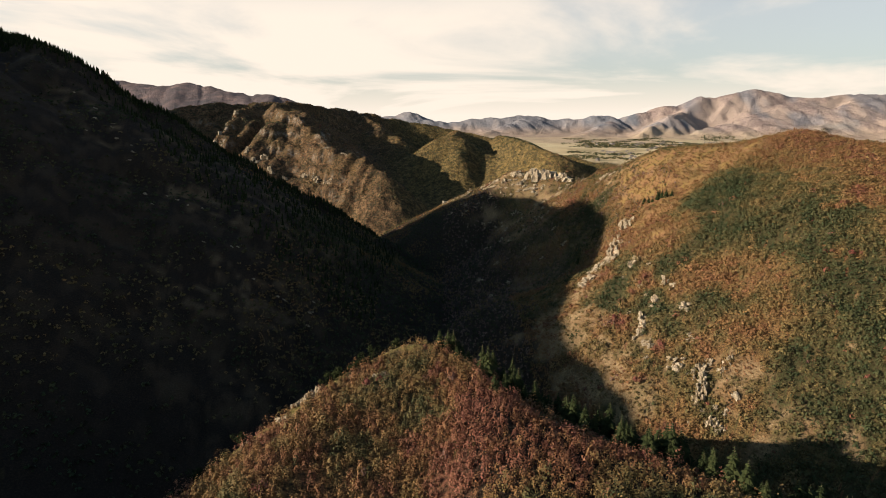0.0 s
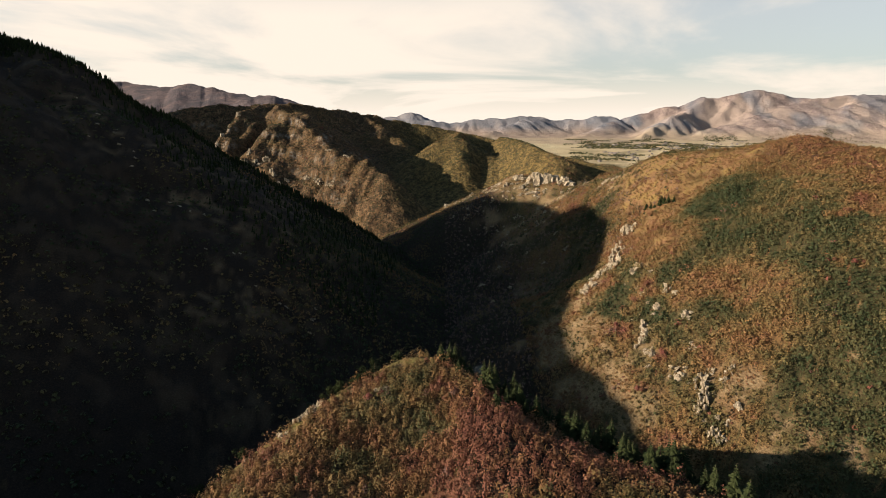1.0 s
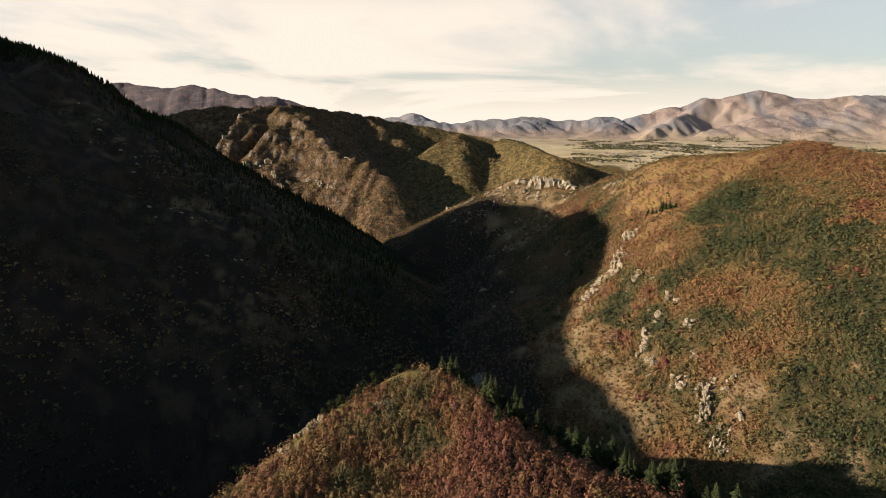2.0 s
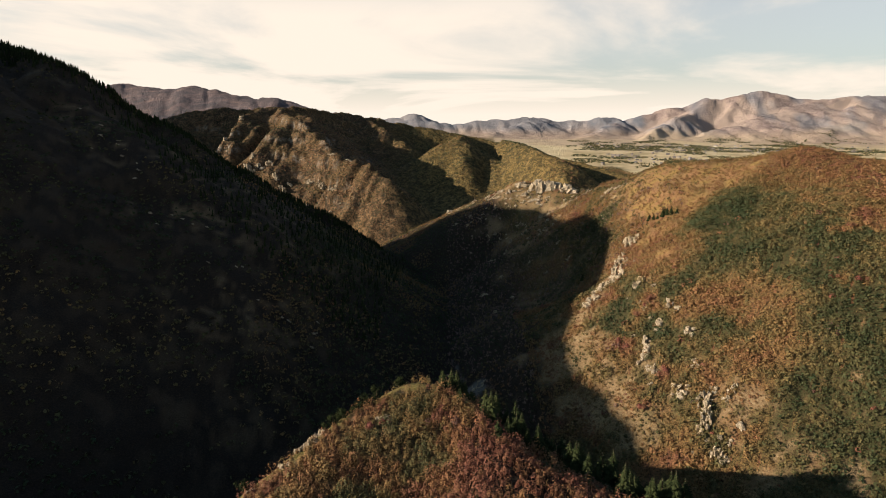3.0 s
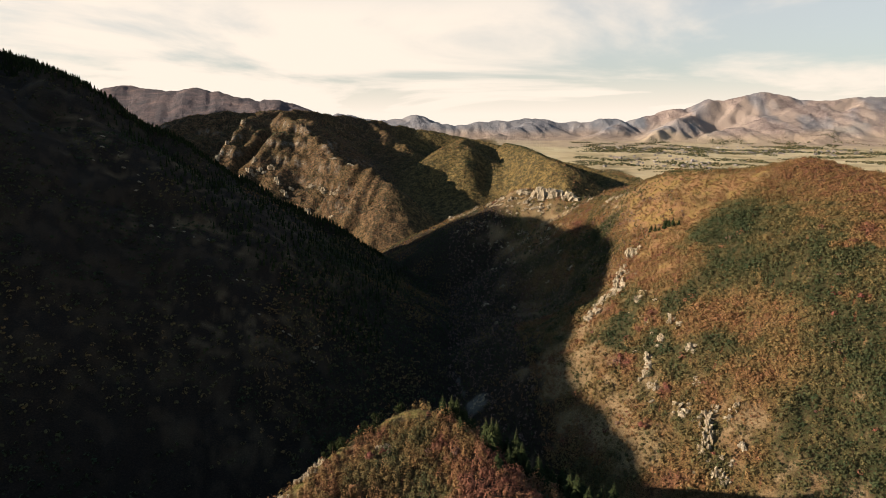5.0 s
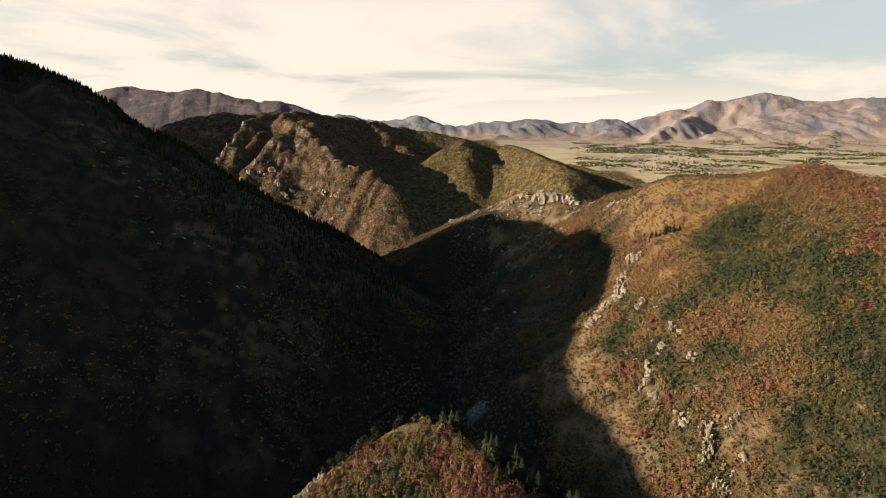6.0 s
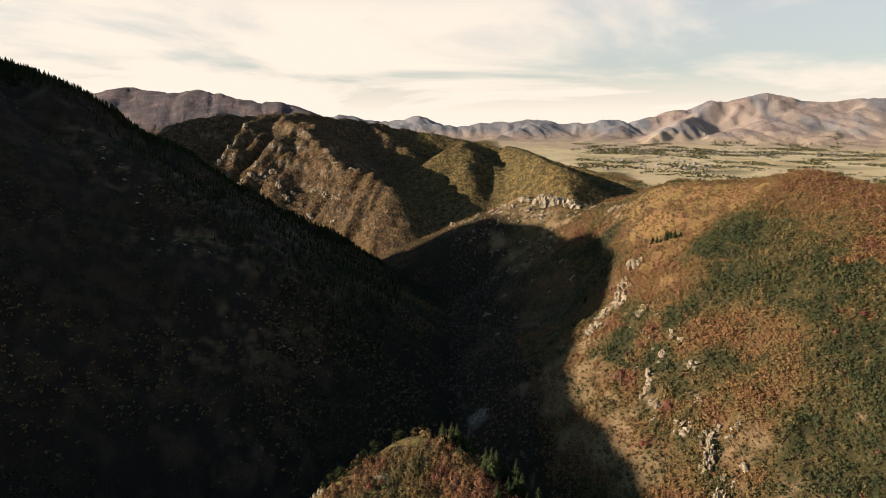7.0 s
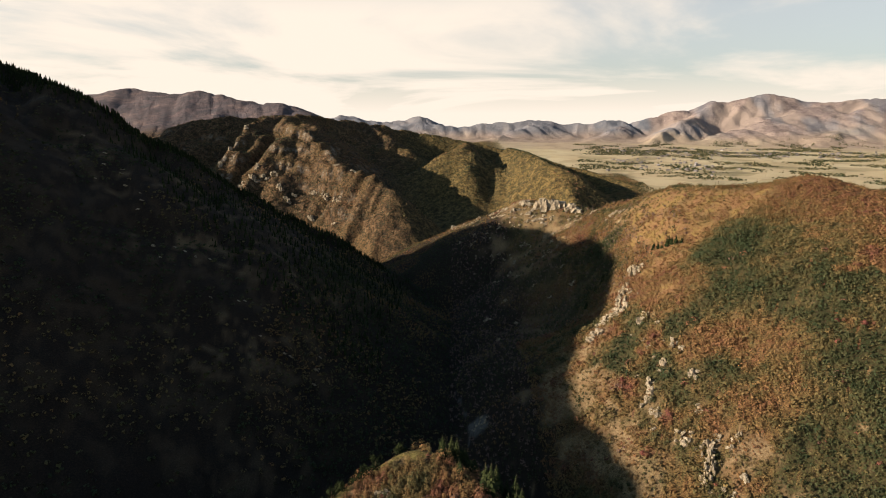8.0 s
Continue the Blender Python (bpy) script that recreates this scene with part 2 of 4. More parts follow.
def ridge(X, Y, crest, left, right, w):
    """Ground that falls from a crest line, with its own steepness to the left and right and a crest of width w."""
    best = np.full_like(X, -1e9)
    for (x0, y0, z0), (x1, y1, z1) in zip(crest[:-1], crest[1:]):
        dx, dy = x1 - x0, y1 - y0
        n2 = dx * dx + dy * dy
        t = np.clip(((X - x0) * dx + (Y - y0) * dy) / n2, 0, 1)
        ex, ey = X - x0 - t * dx, Y - y0 - t * dy
        d = np.sqrt(ex * ex + ey * ey) + 1e-6
        side = (dx * ey - dy * ex) / (d * math.sqrt(n2))
        s = 0.5 * (left + right) + 0.5 * (left - right) * side
        best = np.maximum(best, z0 + t * (z1 - z0) - s * (np.sqrt(d * d + w * w) - w))
    return best


def smax(a, b, k):
    h = np.maximum(k - np.abs(a - b), 0) / k
    return np.maximum(a, b) + h * h * k * 0.25


def step01(v, a, b):
    t = np.clip((v - a) / (b - a), 0, 1)
    return t * t * (3 - 2 * t)


# crest lines (x, y, z), the fall to the left and right of their direction, the width of the crest
RIDGES = [
    # the big shaded mountain and its rib
    # the first four points lie out of view, set for the shadow they cast
    ([(-900, 560, 580), (-655, 650, 486), (-668, 760, 483), (-650, 830, 448), (-582, 867, 424), (-502, 797, 404), (-466, 781, 394), (-372, 800, 334), (-282, 830, 269),
      (-180, 860, 207), (-87, 885, 147), (-48, 890, 104)], 0.80, 0.64, 10),
    ([(-460, 740, 380), (-371, 688, 329), (-288, 620, 260), (-180, 553, 187), (-128, 525, 146), (-87, 500, 107)], 0.62, 0.55, 12),
    # added mountainside out of view beside the camera, shaped for the shadow it casts
    ([(-900, 560, 582), (-872, 505, 568), (-856, 450, 526), (-800, 340, 463), (-760, 200, 430), (-720, 0, 400)], 0.66, 0.66, 20),
    # the sunlit hill
    ([(800, 330, 240), (600, 520, 268), (415, 600, 281)], 0.70, 0.5, 160),
    ([(415, 600, 281), (370, 661, 296), (338, 690, 288), (308, 720, 283), (286, 780, 277), (247, 880, 244)], 0.70, 0.5, 40),
    # the crest with the pale cliff
    ([(247, 880, 243), (217, 950, 225), (157, 1000, 230), (119, 1030, 233), (77, 1075, 210), (3, 1171, 163), (-48, 1200, 132),
      (-117, 1240, 93)], 0.60, 0.5, 9),
    # the rib with the rock line
    ([(305, 720, 243), (227, 690, 213), (187, 657, 203), (153, 610, 180), (127, 565, 168), (103, 525, 145), (78, 500, 117)], 0.5, 0.85, 6),
    # the shoulder of the sunlit hill
    ([(335, 655, 290), (300, 625, 269), (268, 600, 250), (240, 580, 235), (215, 560, 217)], 0.50, 0.75, 8),
    # the massif across the canyon, with its spurs
    ([(-828, 1880, 330), (-796, 1930, 363), (-764, 1980, 380), (-640, 2030, 386), (-520, 2120, 388), (-444, 2200, 382), (-308, 2330, 356),
      (-181, 2400, 338), (-45, 2430, 310), (104, 2430, 285), (208, 2400, 261), (304, 2330, 243), (392, 2240, 216), (476, 2170, 196), (549, 2080, 175),
      (617, 2000, 150)], 0.5, 0.85, 14),
    ([(-578, 2000, 382), (-600, 1900, 359), (-619, 1800, 300), (-642, 1700, 231)], 0.66, 1.3, 4),
    ([(-457, 1860, 344), (-486, 1780, 312), (-506, 1690, 256), (-531, 1620, 205)], 0.66, 1.3, 4),
    ([(-520, 1980, 378), (-439, 1850, 340), (-372, 1760, 300), (-312, 1680, 263), (-265, 1630, 237), (-206, 1600, 230), (-152, 1550, 199), (-153, 1530, 179),
      (-182, 1420, 76)], 0.85, 1.1, 7),
    ([(-537, 2150, 386), (-441, 2050, 350), (-380, 1960, 307)], 0.6, 0.6, 12),
    ([(-328, 2330, 360), (-217, 2230, 316), (-163, 2160, 277), (-134, 2080, 225)], 0.7, 0.6, 12),
    ([(50, 2400, 294), (42, 2150, 290), (32, 1990, 270), (44, 1900, 226), (52, 1820, 172), (66, 1700, 112)], 1.0, 0.5, 7),
    ([(48, 2020, 280), (-11, 2010, 271), (-81, 1990, 233), (-115, 1980, 212)], 0.55, 0.7, 12),
    ([(190, 2250, 279), (228, 1950, 267), (256, 1780, 253), (298, 1700, 236), (302, 1600, 172)], 0.65, 1.1, 12),
    # an added mountain, hidden behind the shaded one, that shades the massif
    ([(-1010, 1340, 335), (-1130, 1640, 405), (-1170, 1720, 448), (-1350, 2050, 515)], 0.7, 0.7, 15),
    # an added high mountain beyond it, out of view, shaped to shade the massif
    ([(-1400, 1300, 420), (-1400, 1535, 497), (-1400, 1635, 566), (-1400, 1735, 625), (-1475, 1872, 680), (-1540, 1950, 730)], 0.8, 1.35, 6),
    # ranges in the distance
    ([(-2169, 3450, 492), (-1870, 3400, 507), (-1639, 3300, 546), (-1411, 3200, 510), (-1259, 3200, 520), (-1033, 3100, 480), (-819, 3000, 458),
      (-667, 2900, 408), (-451, 2800, 330)], 0.4, 0.35, 40),
    ([(-1029, 4850, 381), (-857, 4850, 434), (-624, 4850, 385), (-476, 4850, 381), (-242, 4850, 427), (-9, 4850, 360)], 0.5, 0.5, 12),
    ([(-420, 4700, 356), (-9, 4700, 360), (197, 4700, 368), (401, 4700, 384), (646, 4700, 392), (847, 4680, 372), (1003, 4650, 387), (1143, 4650, 395),
      (1245, 4650, 383), (1404, 4650, 407), (1522, 4650, 439), (1719, 4650, 478), (1855, 4650, 525), (1956, 4650, 517), (2111, 4650, 556), (2228, 4650, 575),
      (2390, 4650, 548), (2563, 4600, 515), (2758, 4600, 526), (3021, 4600, 541), (3841, 4500, 522)], 0.5, 1.15, 20),
    ([(1852, 4640, 521), (1679, 4480, 440), (1486, 4300, 374), (1215, 4050, 238)], 0.8, 0.5, 10),
    ([(2558, 4590, 509), (2260, 4450, 427), (1887, 4280, 340), (1531, 4100, 256), (1213, 3980, 205)], 0.4, 0.85, 10),
    ([(1242, 4640, 377), (999, 4350, 288), (745, 4080, 214)], 0.5, 0.4, 20),
    ([(645, 4690, 386), (401, 4450, 302), (177, 4200, 246)], 0.45, 0.4, 20),
    ([(2946, 4590, 531), (2529, 4250, 362), (2169, 3900, 221)], 0.42, 0.5, 24),
    ([(2107, 4640, 549), (1926, 4520, 440), (1751, 4380, 320)], 0.85, 0.7, 6),
    ([(2385, 4640, 542), (2131, 4500, 432), (1939, 4400, 355)], 0.7, 0.6, 8),
    ([(3300, 4580, 530), (2950, 4200, 350), (2600, 3850, 215)], 0.42, 0.5, 24),
]


# rim of the knob below the camera: x, y and z along its edge
RIM_X = (-160, -110, -91, -73, -58, -53, -33.5, -20, -8, 4.2, 19, 36, 51, 70, 91, 130, 200)
RIM_Y = (120, 180, 200, 220, 230, 245, 266, 278, 283, 262, 233, 212, 204, 195, 182, 158, 120)
RIM_Z = (140, 164, 175, 185, 191, 193, 196.5, 199.5, 201, 199, 198, 192, 189, 186, 183, 177, 160)


def knob(X, Y):
    """A sloping facet that breaks off along its rim."""
    ye, ze = 0.0, 0.0
    for off, part_of in ((-9, 0.15), (-4.5, 0.2), (0, 0.3), (4.5, 0.2), (9, 0.15)):
        ye = ye + part_of * np.interp(X + off, RIM_X, RIM_Y)
        ze = ze + part_of * np.interp(X + off, RIM_X, RIM_Z)
    ze = ze + 1.2
    inner = np.maximum(ye - Y, 0)
    outer = np.maximum(Y - ye, 0)
    rightward = step01(X, -14, 16)
    fall = (1 - rightward) * 0.78 * (np.sqrt(outer ** 2 + 9) - 3) + rightward * (0.25 * outer + 0.45 * np.maximum(outer - 30, 0))
    return ze - 0.02 * inner - 0.0024 * inner ** 2 * (inner < 90) - (inner >= 90) * (19.4 + 0.45 * (inner - 90)) - fall


def ledges(X, Y, z):
    """Rock steps on the massif: what they add to the height, and how much of the face is bare rock."""
    where = step01(-X, 190, 280) * step01(Y, 1400, 1480) * (1 - step01(Y, 1900, 1980)) * step01(z, 110, 150) * (1 - step01(z, 330, 370))
    where = where * step01(fbm(X / 60, Y / 90, 3, 57), -0.25, 0.15)
    level = (z + 0.10 * X + 7 * fbm(X / 40, Y / 40, 2, 58)) / 44 * 2 * math.pi
    return -6.6 * where * np.sin(level), where * step01(-np.cos(level) + 1.3 * fbm(X / 11, Y / 11, 3, 59), 0.60, 1.0)


def height(X, Y):
    """Height of the ground at plan positions."""
    X, Y = np.asarray(X, float), np.asarray(Y, float)
    far = np.sqrt(X * X + Y * Y)
    wob = 3.0 + 0.004 * far
    wl_ = 30.0 + 0.05 * far
    U = X + wob * fbm(X / 60, Y / 60, 3, 11)
    V = Y + wob * fbm(X / 60, Y / 60, 3, 23)
    plain = step01(U + 0.25 * V, 700, 1050) * step01(V, 1300, 1900)
    z = 86 - 55 * step01(V, 1190, 1340) * (1 - step01(U, 60, 260)) * (1 - plain) + (66 + 0.034 * np.maximum(V - 1900, 0) + 0.025 * np.maximum(V - 3700, 0)) * plain + 0.02 * np.maximum(500 - V, 0) * step01(-U, 0, 400)
    k = 6 + 0.004 * far
    for crest, left, right, w in RIDGES:
        z = smax(z, ridge(U, V, crest, left, right, w), k)
    z = smax(z, knob(X + 0.5 * (U - X), Y + 0.5 * (V - Y)), 7)
    z = z - 44 * np.exp(-((X - 122) / 68) ** 2 - ((Y - 712) / 105) ** 2) - 34 * np.exp(-((X + 40) / 80) ** 2 - ((Y - 1800) / 140) ** 2) - 30 * np.exp(-((X - 108) / 30) ** 2 - ((Y - 1870) / 120) ** 2) - 75 * np.exp(-((X - 1810) / 150) ** 2 - ((Y - 4410) / 110) ** 2)
    hill = 1 - 0.95 * plain * (1 - step01(z - 0.034 * np.maximum(V - 1900, 0) - 0.025 * np.maximum(V - 3700, 0), 158, 200))
    mid = step01(far, 1200, 1800)
    z = z + hill * (1 - mid) * (2.2 * fbm(X / 45, Y / 45, 4, 31) - 5.0 * (creased(X / 95, Y / 95, 3, 41) - 0.35) * step01(far, 250, 450))
    # roughens the unseen mountainside so that its shadow edge is ragged
    z = z + 11 * fbm(X / 55, Y / 55, 4, 37) * step01(-X, 640, 720) * (1 - step01(Y, 560, 640))
    rng_far = step01(far, 3200, 4000)
    below = 1 - step01(z, 380, 520)
    G = X - 0.35 * Y
    left_part = 1 - step01(X, -190, -60)
    behind = step01(-X, 300, 600) * step01(Y, 2650, 2850) * (1 - rng_far)
    smooth_back = 1 - 0.6 * behind
    z = z - 30 * behind * (creased((X + 0.3 * Y) / 240, Y / 620, 3, 66) - 0.4)
    z = z + hill * mid * smooth_back * (1 - rng_far) * (5 * fbm(X / 210, Y / 210, 3, 51) - 6 * (creased(G / 150, Y / 560, 2, 61) - 0.35)
                                          - (4 + 19 * left_part) * (creased(G / 52, Y / 420, 3, 65) - 0.35) - 6 * left_part * (creased(X / 25, Y / 90, 2, 64) - 0.35))
    # slanting ribs on the foot of the massif
    ru, rv = 0.864 * X - 0.503 * Y, 0.503 * X + 0.864 * Y
    foot = step01(X, -380, -310) * (1 - step01(X, -190, -150)) * step01(Y, 1400, 1450) * (1 - step01(Y, 1590, 1640))
    z = z - 24 * foot * (creased(ru / 30, rv / 330, 2, 68) - 0.4)
    z = z + ledges(X, Y, z)[0]
    z = z + hill * rng_far * (10 * fbm(X / 260, Y / 260, 4, 53) - (18 + 20 * below) * (creased((X + 0.7 * Y) / 210, Y / 700, 3, 67) - 0.35) - (8 + 7 * below) * (creased((X + 0.7 * Y) / 80, Y / 300, 2, 63) - 0.35))
    shaded = step01(-X, 20, 160) * (1 - step01(Y, 820, 900)) * step01(Y, 300, 380)
    z = z - shaded * 15 * (creased((X + 0.6 * Y) / 110, (Y - 0.6 * X) / 210, 3, 69) - 0.35) + 1.2 * (1 - mid) * fbm(X / 9, Y / 9, 3, 35) * step01(far, 300, 420)
    return z


def sheet():
    front = np.radians(np.arange(-44, 44.01, 0.17))
    back = np.radians(np.arange(47, 254, 3.0))
    side = np.radians(np.arange(255, 315.5, 0.6))
    ang = np.concatenate([front, back, side])
    rad = np.concatenate([np.geomspace(4, 140, 40)[:-1], np.geomspace(140, 1380, 220)[:-1], np.linspace(1380, 2460, 170)[:-1],
                          np.geomspace(2460, 3950, 42)[:-1], np.linspace(3950, 5950, 105)[:-1], np.geomspace(5950, 7000, 6)])
    A, R = np.meshgrid(ang, rad)
    X, Y = R * np.sin(A), R * np.cos(A)
    Z = height(X, Y)
    n, m = A.shape[1], A.shape[0]
    co = np.stack([X, Y, Z], -1).reshape(-1, 3)
    co = np.vstack([co, [[0, 0, float(height(np.zeros(1), np.zeros(1))[0])]]])
    i, j = np.meshgrid(np.arange(m - 1), np.arange(n), indexing="ij")
    j2 = (j + 1) % n
    quads = np.stack([i * n + j, i * n + j2, (i + 1) * n + j2, (i + 1) * n + j], -1).reshape(-1, 4)
    cap = np.array([[m * n, k, (k + 1) % n] for k in range(n)])[:, ::-1]
    return co, quads, cap, ang, rad, Z


def ground_z(X, Y):
    """Height of the ground sheet itself, between its points."""
    X, Y = np.asarray(X, float), np.asarray(Y, float)
    a = np.mod(np.arctan2(X, Y) - g_ang[0], 2 * math.pi)
    turn = np.append(g_ang - g_ang[0], 2 * math.pi)
    j = np.clip(np.searchsorted(turn, a) - 1, 0, len(g_ang) - 1)
    r = np.clip(np.hypot(X, Y), g_rad[0], g_rad[-1])
    i = np.clip(np.searchsorted(g_rad, r) - 1, 0, len(g_rad) - 2)
    u, v = (a - turn[j]) / (turn[j + 1] - turn[j]), (r - g_rad[i]) / (g_rad[i + 1] - g_rad[i])
    k = (j + 1) % len(g_ang)
    return (g_rows[i, j] * (1 - u) + g_rows[i, k] * u) * (1 - v) + (g_rows[i + 1, j] * (1 - u) + g_rows[i + 1, k] * u) * v


def quick_mesh(name, co, quads, tris=None, smooth=True):
    """A mesh from arrays of points, quads and triangles."""
    me = bpy.data.meshes.new(name)
    tris = np.zeros((0, 3), int) if tris is None else tris
    loops = np.concatenate([quads.ravel(), tris.ravel()]).astype(np.int32)
    nq, nt = len(quads), len(tris)
    me.vertices.add(len(co))
    me.vertices.foreach_set("co", np.ascontiguousarray(co, dtype=np.float32).ravel())
    me.loops.add(len(loops))
    me.loops.foreach_set("vertex_index", loops)
    me.polygons.add(nq + nt)
    starts = np.concatenate([np.arange(nq) * 4, nq * 4 + np.arange(nt) * 3]).astype(np.int32)
    me.polygons.foreach_set("loop_start", starts)
    me.polygons.foreach_set("use_smooth", np.full(nq + nt, smooth, dtype=bool))
    me.update(calc_edges=True)
    return me


g_co, g_quads, g_cap, g_ang, g_rad, g_rows = sheet()
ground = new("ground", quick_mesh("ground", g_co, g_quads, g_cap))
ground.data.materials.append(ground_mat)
tagged(ground, "canyon slopes, hills and wide valley floor of dry grass and autumn scrub", "ground", kind="structure")

# ---- scrub ----
# patches on the hill and the knob: x, y, radius and place on the autumn scale
HILL_GREEN = [(276, 589, 26, 0.10), (252, 589, 23, 0.10), (239, 588, 17, 0.12), (228, 526, 20, 0.15), (248, 501, 22, 0.12), (295, 498, 20, 0.15),
              (306, 486, 15, 0.15), (277, 472, 19, 0.18), (286, 432, 16, 0.08), (140, 504, 12, 0.03), (196, 448, 10, 0.10), (281, 417, 20, 0.12),
              (253, 403, 17, 0.20), (224, 374, 20, 0.15), (244, 351, 18, 0.15), (191, 510, 12, 0.10), (232, 330, 22, 0.18), (215, 345, 13, 0.22), (264, 376, 20, 0.18)]
HILL_YELLOW = [(279, 493, 17, 0.42), (315, 465, 15, 0.42), (299, 461, 12, 0.38), (307, 561, 22, 0.50), (323, 535, 22, 0.48), (205, 431, 11, 0.32),
               (221, 353, 14, 0.35), (276, 534, 21, 0.40)]
HILL_BROWN = [(237, 658, 37, 0.68), (283, 687, 39, 0.60), (202, 624, 26, 0.72), (195, 547, 21, 0.70), (359, 619, 38, 0.74), (323, 616, 31, 0.66),
              (374, 584, 31, 0.72), (224, 481, 21, 0.70), (199, 475, 16, 0.68), (218, 409, 19, 0.66), (197, 396, 12, 0.62), (226, 442, 18, 0.60)]
HILL_RED = [(312, 497, 5, 0.88), (330, 503, 8, 0.86), (293, 438, 4, 0.88), (279, 446, 4, 0.82), (162, 503, 7, 0.82), (135, 472, 6, 0.92),
            (150, 494, 4, 0.90), (153, 425, 3, 0.90), (132, 401, 3, 0.88)]
KNOB_TINT = [(-19, 231, 9, 0.22), (-10, 259, 7, 0.36), (-1, 248, 4, 0.97), (9, 211, 7, 0.74), (-32, 219, 10, 0.68), (-49, 231, 7, 0.33),
             (3, 201, 8, 0.78), (39, 185, 12, 0.60), (-27, 195, 10, 0.52), (-58, 204, 11, 0.68), (-68, 191, 8, 0.33), (17, 184, 8, 0.70), (24, 203, 11, 0.76), (8, 190, 9, 0.74), (-40, 205, 9, 0.28), (30, 170, 10, 0.55),
             (-7, 179, 7, 0.60), (-13, 226, 9, 0.25), (-33, 238, 10, 0.36), (-17, 247, 9, 0.30), (-44, 222, 8, 0.42)]
# grass without scrub: x, y, radius, strength
OPEN = [(121, 432, 17, 1.0), (113, 453, 13, 1.0), (193, 387, 8, 1.0), (185, 395, 10, 1.0), (180, 375, 12, 1.0), (197, 379, 10, 1.0), (254, 374, 5, 1.0),
        (148, 635, 14, 1.0), (163, 653, 12, 1.0), (113, 533, 15, 1.0), (111, 497, 14, 1.0), (151, 921, 21, 1.0), (169, 919, 21, 1.0),
        (209, 785, 20, 1.0), (157, 411, 8, 0.6), (146, 439, 11, 0.6), (207, 334, 11, 1.0), (222, 322, 11, 1.0), (198, 347, 9, 0.8),
        (187, 650, 11, 0.9), (168, 612, 11, 0.9)]
OPEN_RIB = [(153, 588, 14, 1.0), (133, 556, 13, 1.0), (170, 540, 7, 0.8), (163, 470, 7, 0.8), (150, 452, 9, 0.9), (156, 405, 7, 0.9), (120, 480, 14, 0.9)]


def open_grass(X, Y):
    v = np.zeros_like(X)
    for x, y, r, s in OPEN + OPEN_RIB:
        v = np.maximum(v, s * np.exp(-(((X - x) ** 2 + (Y - y) ** 2) / (r * r)) ** 1.5))
    ragged = fbm(X / 6, Y / 6, 4, 71)
    v = step01(v + 1.0 * ragged, 0.35, 1.05)
    thin = step01(fbm(X / 30, Y / 30, 3, 77) + 0.35 * step01(190 - X, 0, 60) * step01(Y, 330, 420) * (X > 60), 0.35, 0.8)
    thin = thin * (1 - step01(X, 205, 235))
    hill = np.maximum(np.maximum(v, 0.75 * thin), 0.85 * russet_grass(X, Y)) * step01(X, 20, 80) * np.where(Y < 280, 0.0, 1.0)
    hill = hill * (1 - 0.55 * np.exp(-(((X - 110) / 85) ** 2 + ((Y - 745) / 130) ** 2) ** 2))
    rim = np.exp(-((Y - np.interp(X, RIM_X, RIM_Y) + 2) / 6.0) ** 2) * step01(-X, 6, 16) * np.where(Y < 275, 1.0, 0.0) * step01(X, -100, -80)
    hill = np.maximum(hill, 0.8 * rim)
    mottle = step01(fbm(X / 10, Y / 10, 4, 75), -0.1, 0.45) * step01(-X, 30, 120) * step01(Y, 300, 400)
    spine = step01(ridge(X, Y, *RIDGES[1]) - ridge(X, Y, *RIDGES[0]), -25, 20) * step01(ridge(X, Y, *RIDGES[1]), 60, 220)
    streak = step01(fbm((X + 0.75 * Y) / 90, (0.75 * X - Y) / 26, 4, 78), -0.25, 0.35)
    return np.maximum(hill, (0.12 + 0.42 * spine * streak) * mottle)


# slopes of russet grass with little scrub
RUSSET = [(237, 658, 34), (283, 690, 40), (208, 628, 24), (255, 760, 50), (300, 660, 24), (220, 700, 30), (196, 560, 14)]


def russet_grass(X, Y):
    v = np.zeros_like(X)
    for x, y, r in RUSSET:
        v = np.maximum(v, np.exp(-(((X - x) ** 2 + (Y - y) ** 2) / (r * r)) ** 1.5))
    return step01(v + 0.45 * fbm(X / 12, Y / 12, 3, 73), 0.30, 0.75)


def stream_bed(X, Y):
    """Pale gravel along the stream in the canyon, with a wider bar."""
    line = np.interp(Y, (430, 505, 545, 610, 700), (8, 18, 12, -6, -20))
    bed = 0.55 * np.exp(-((X - line) / 1.6) ** 2) * step01(Y, 440, 480) * (1 - step01(Y, 560, 600))
    bar = np.exp(-(((X - 24) / 9) ** 2 + ((Y - 505) / 13) ** 2) ** 2)
    return np.clip(step01(np.maximum(bed, bar) + 0.5 * fbm(X / 5, Y / 5, 3, 79), 0.35, 0.8), 0, 1)


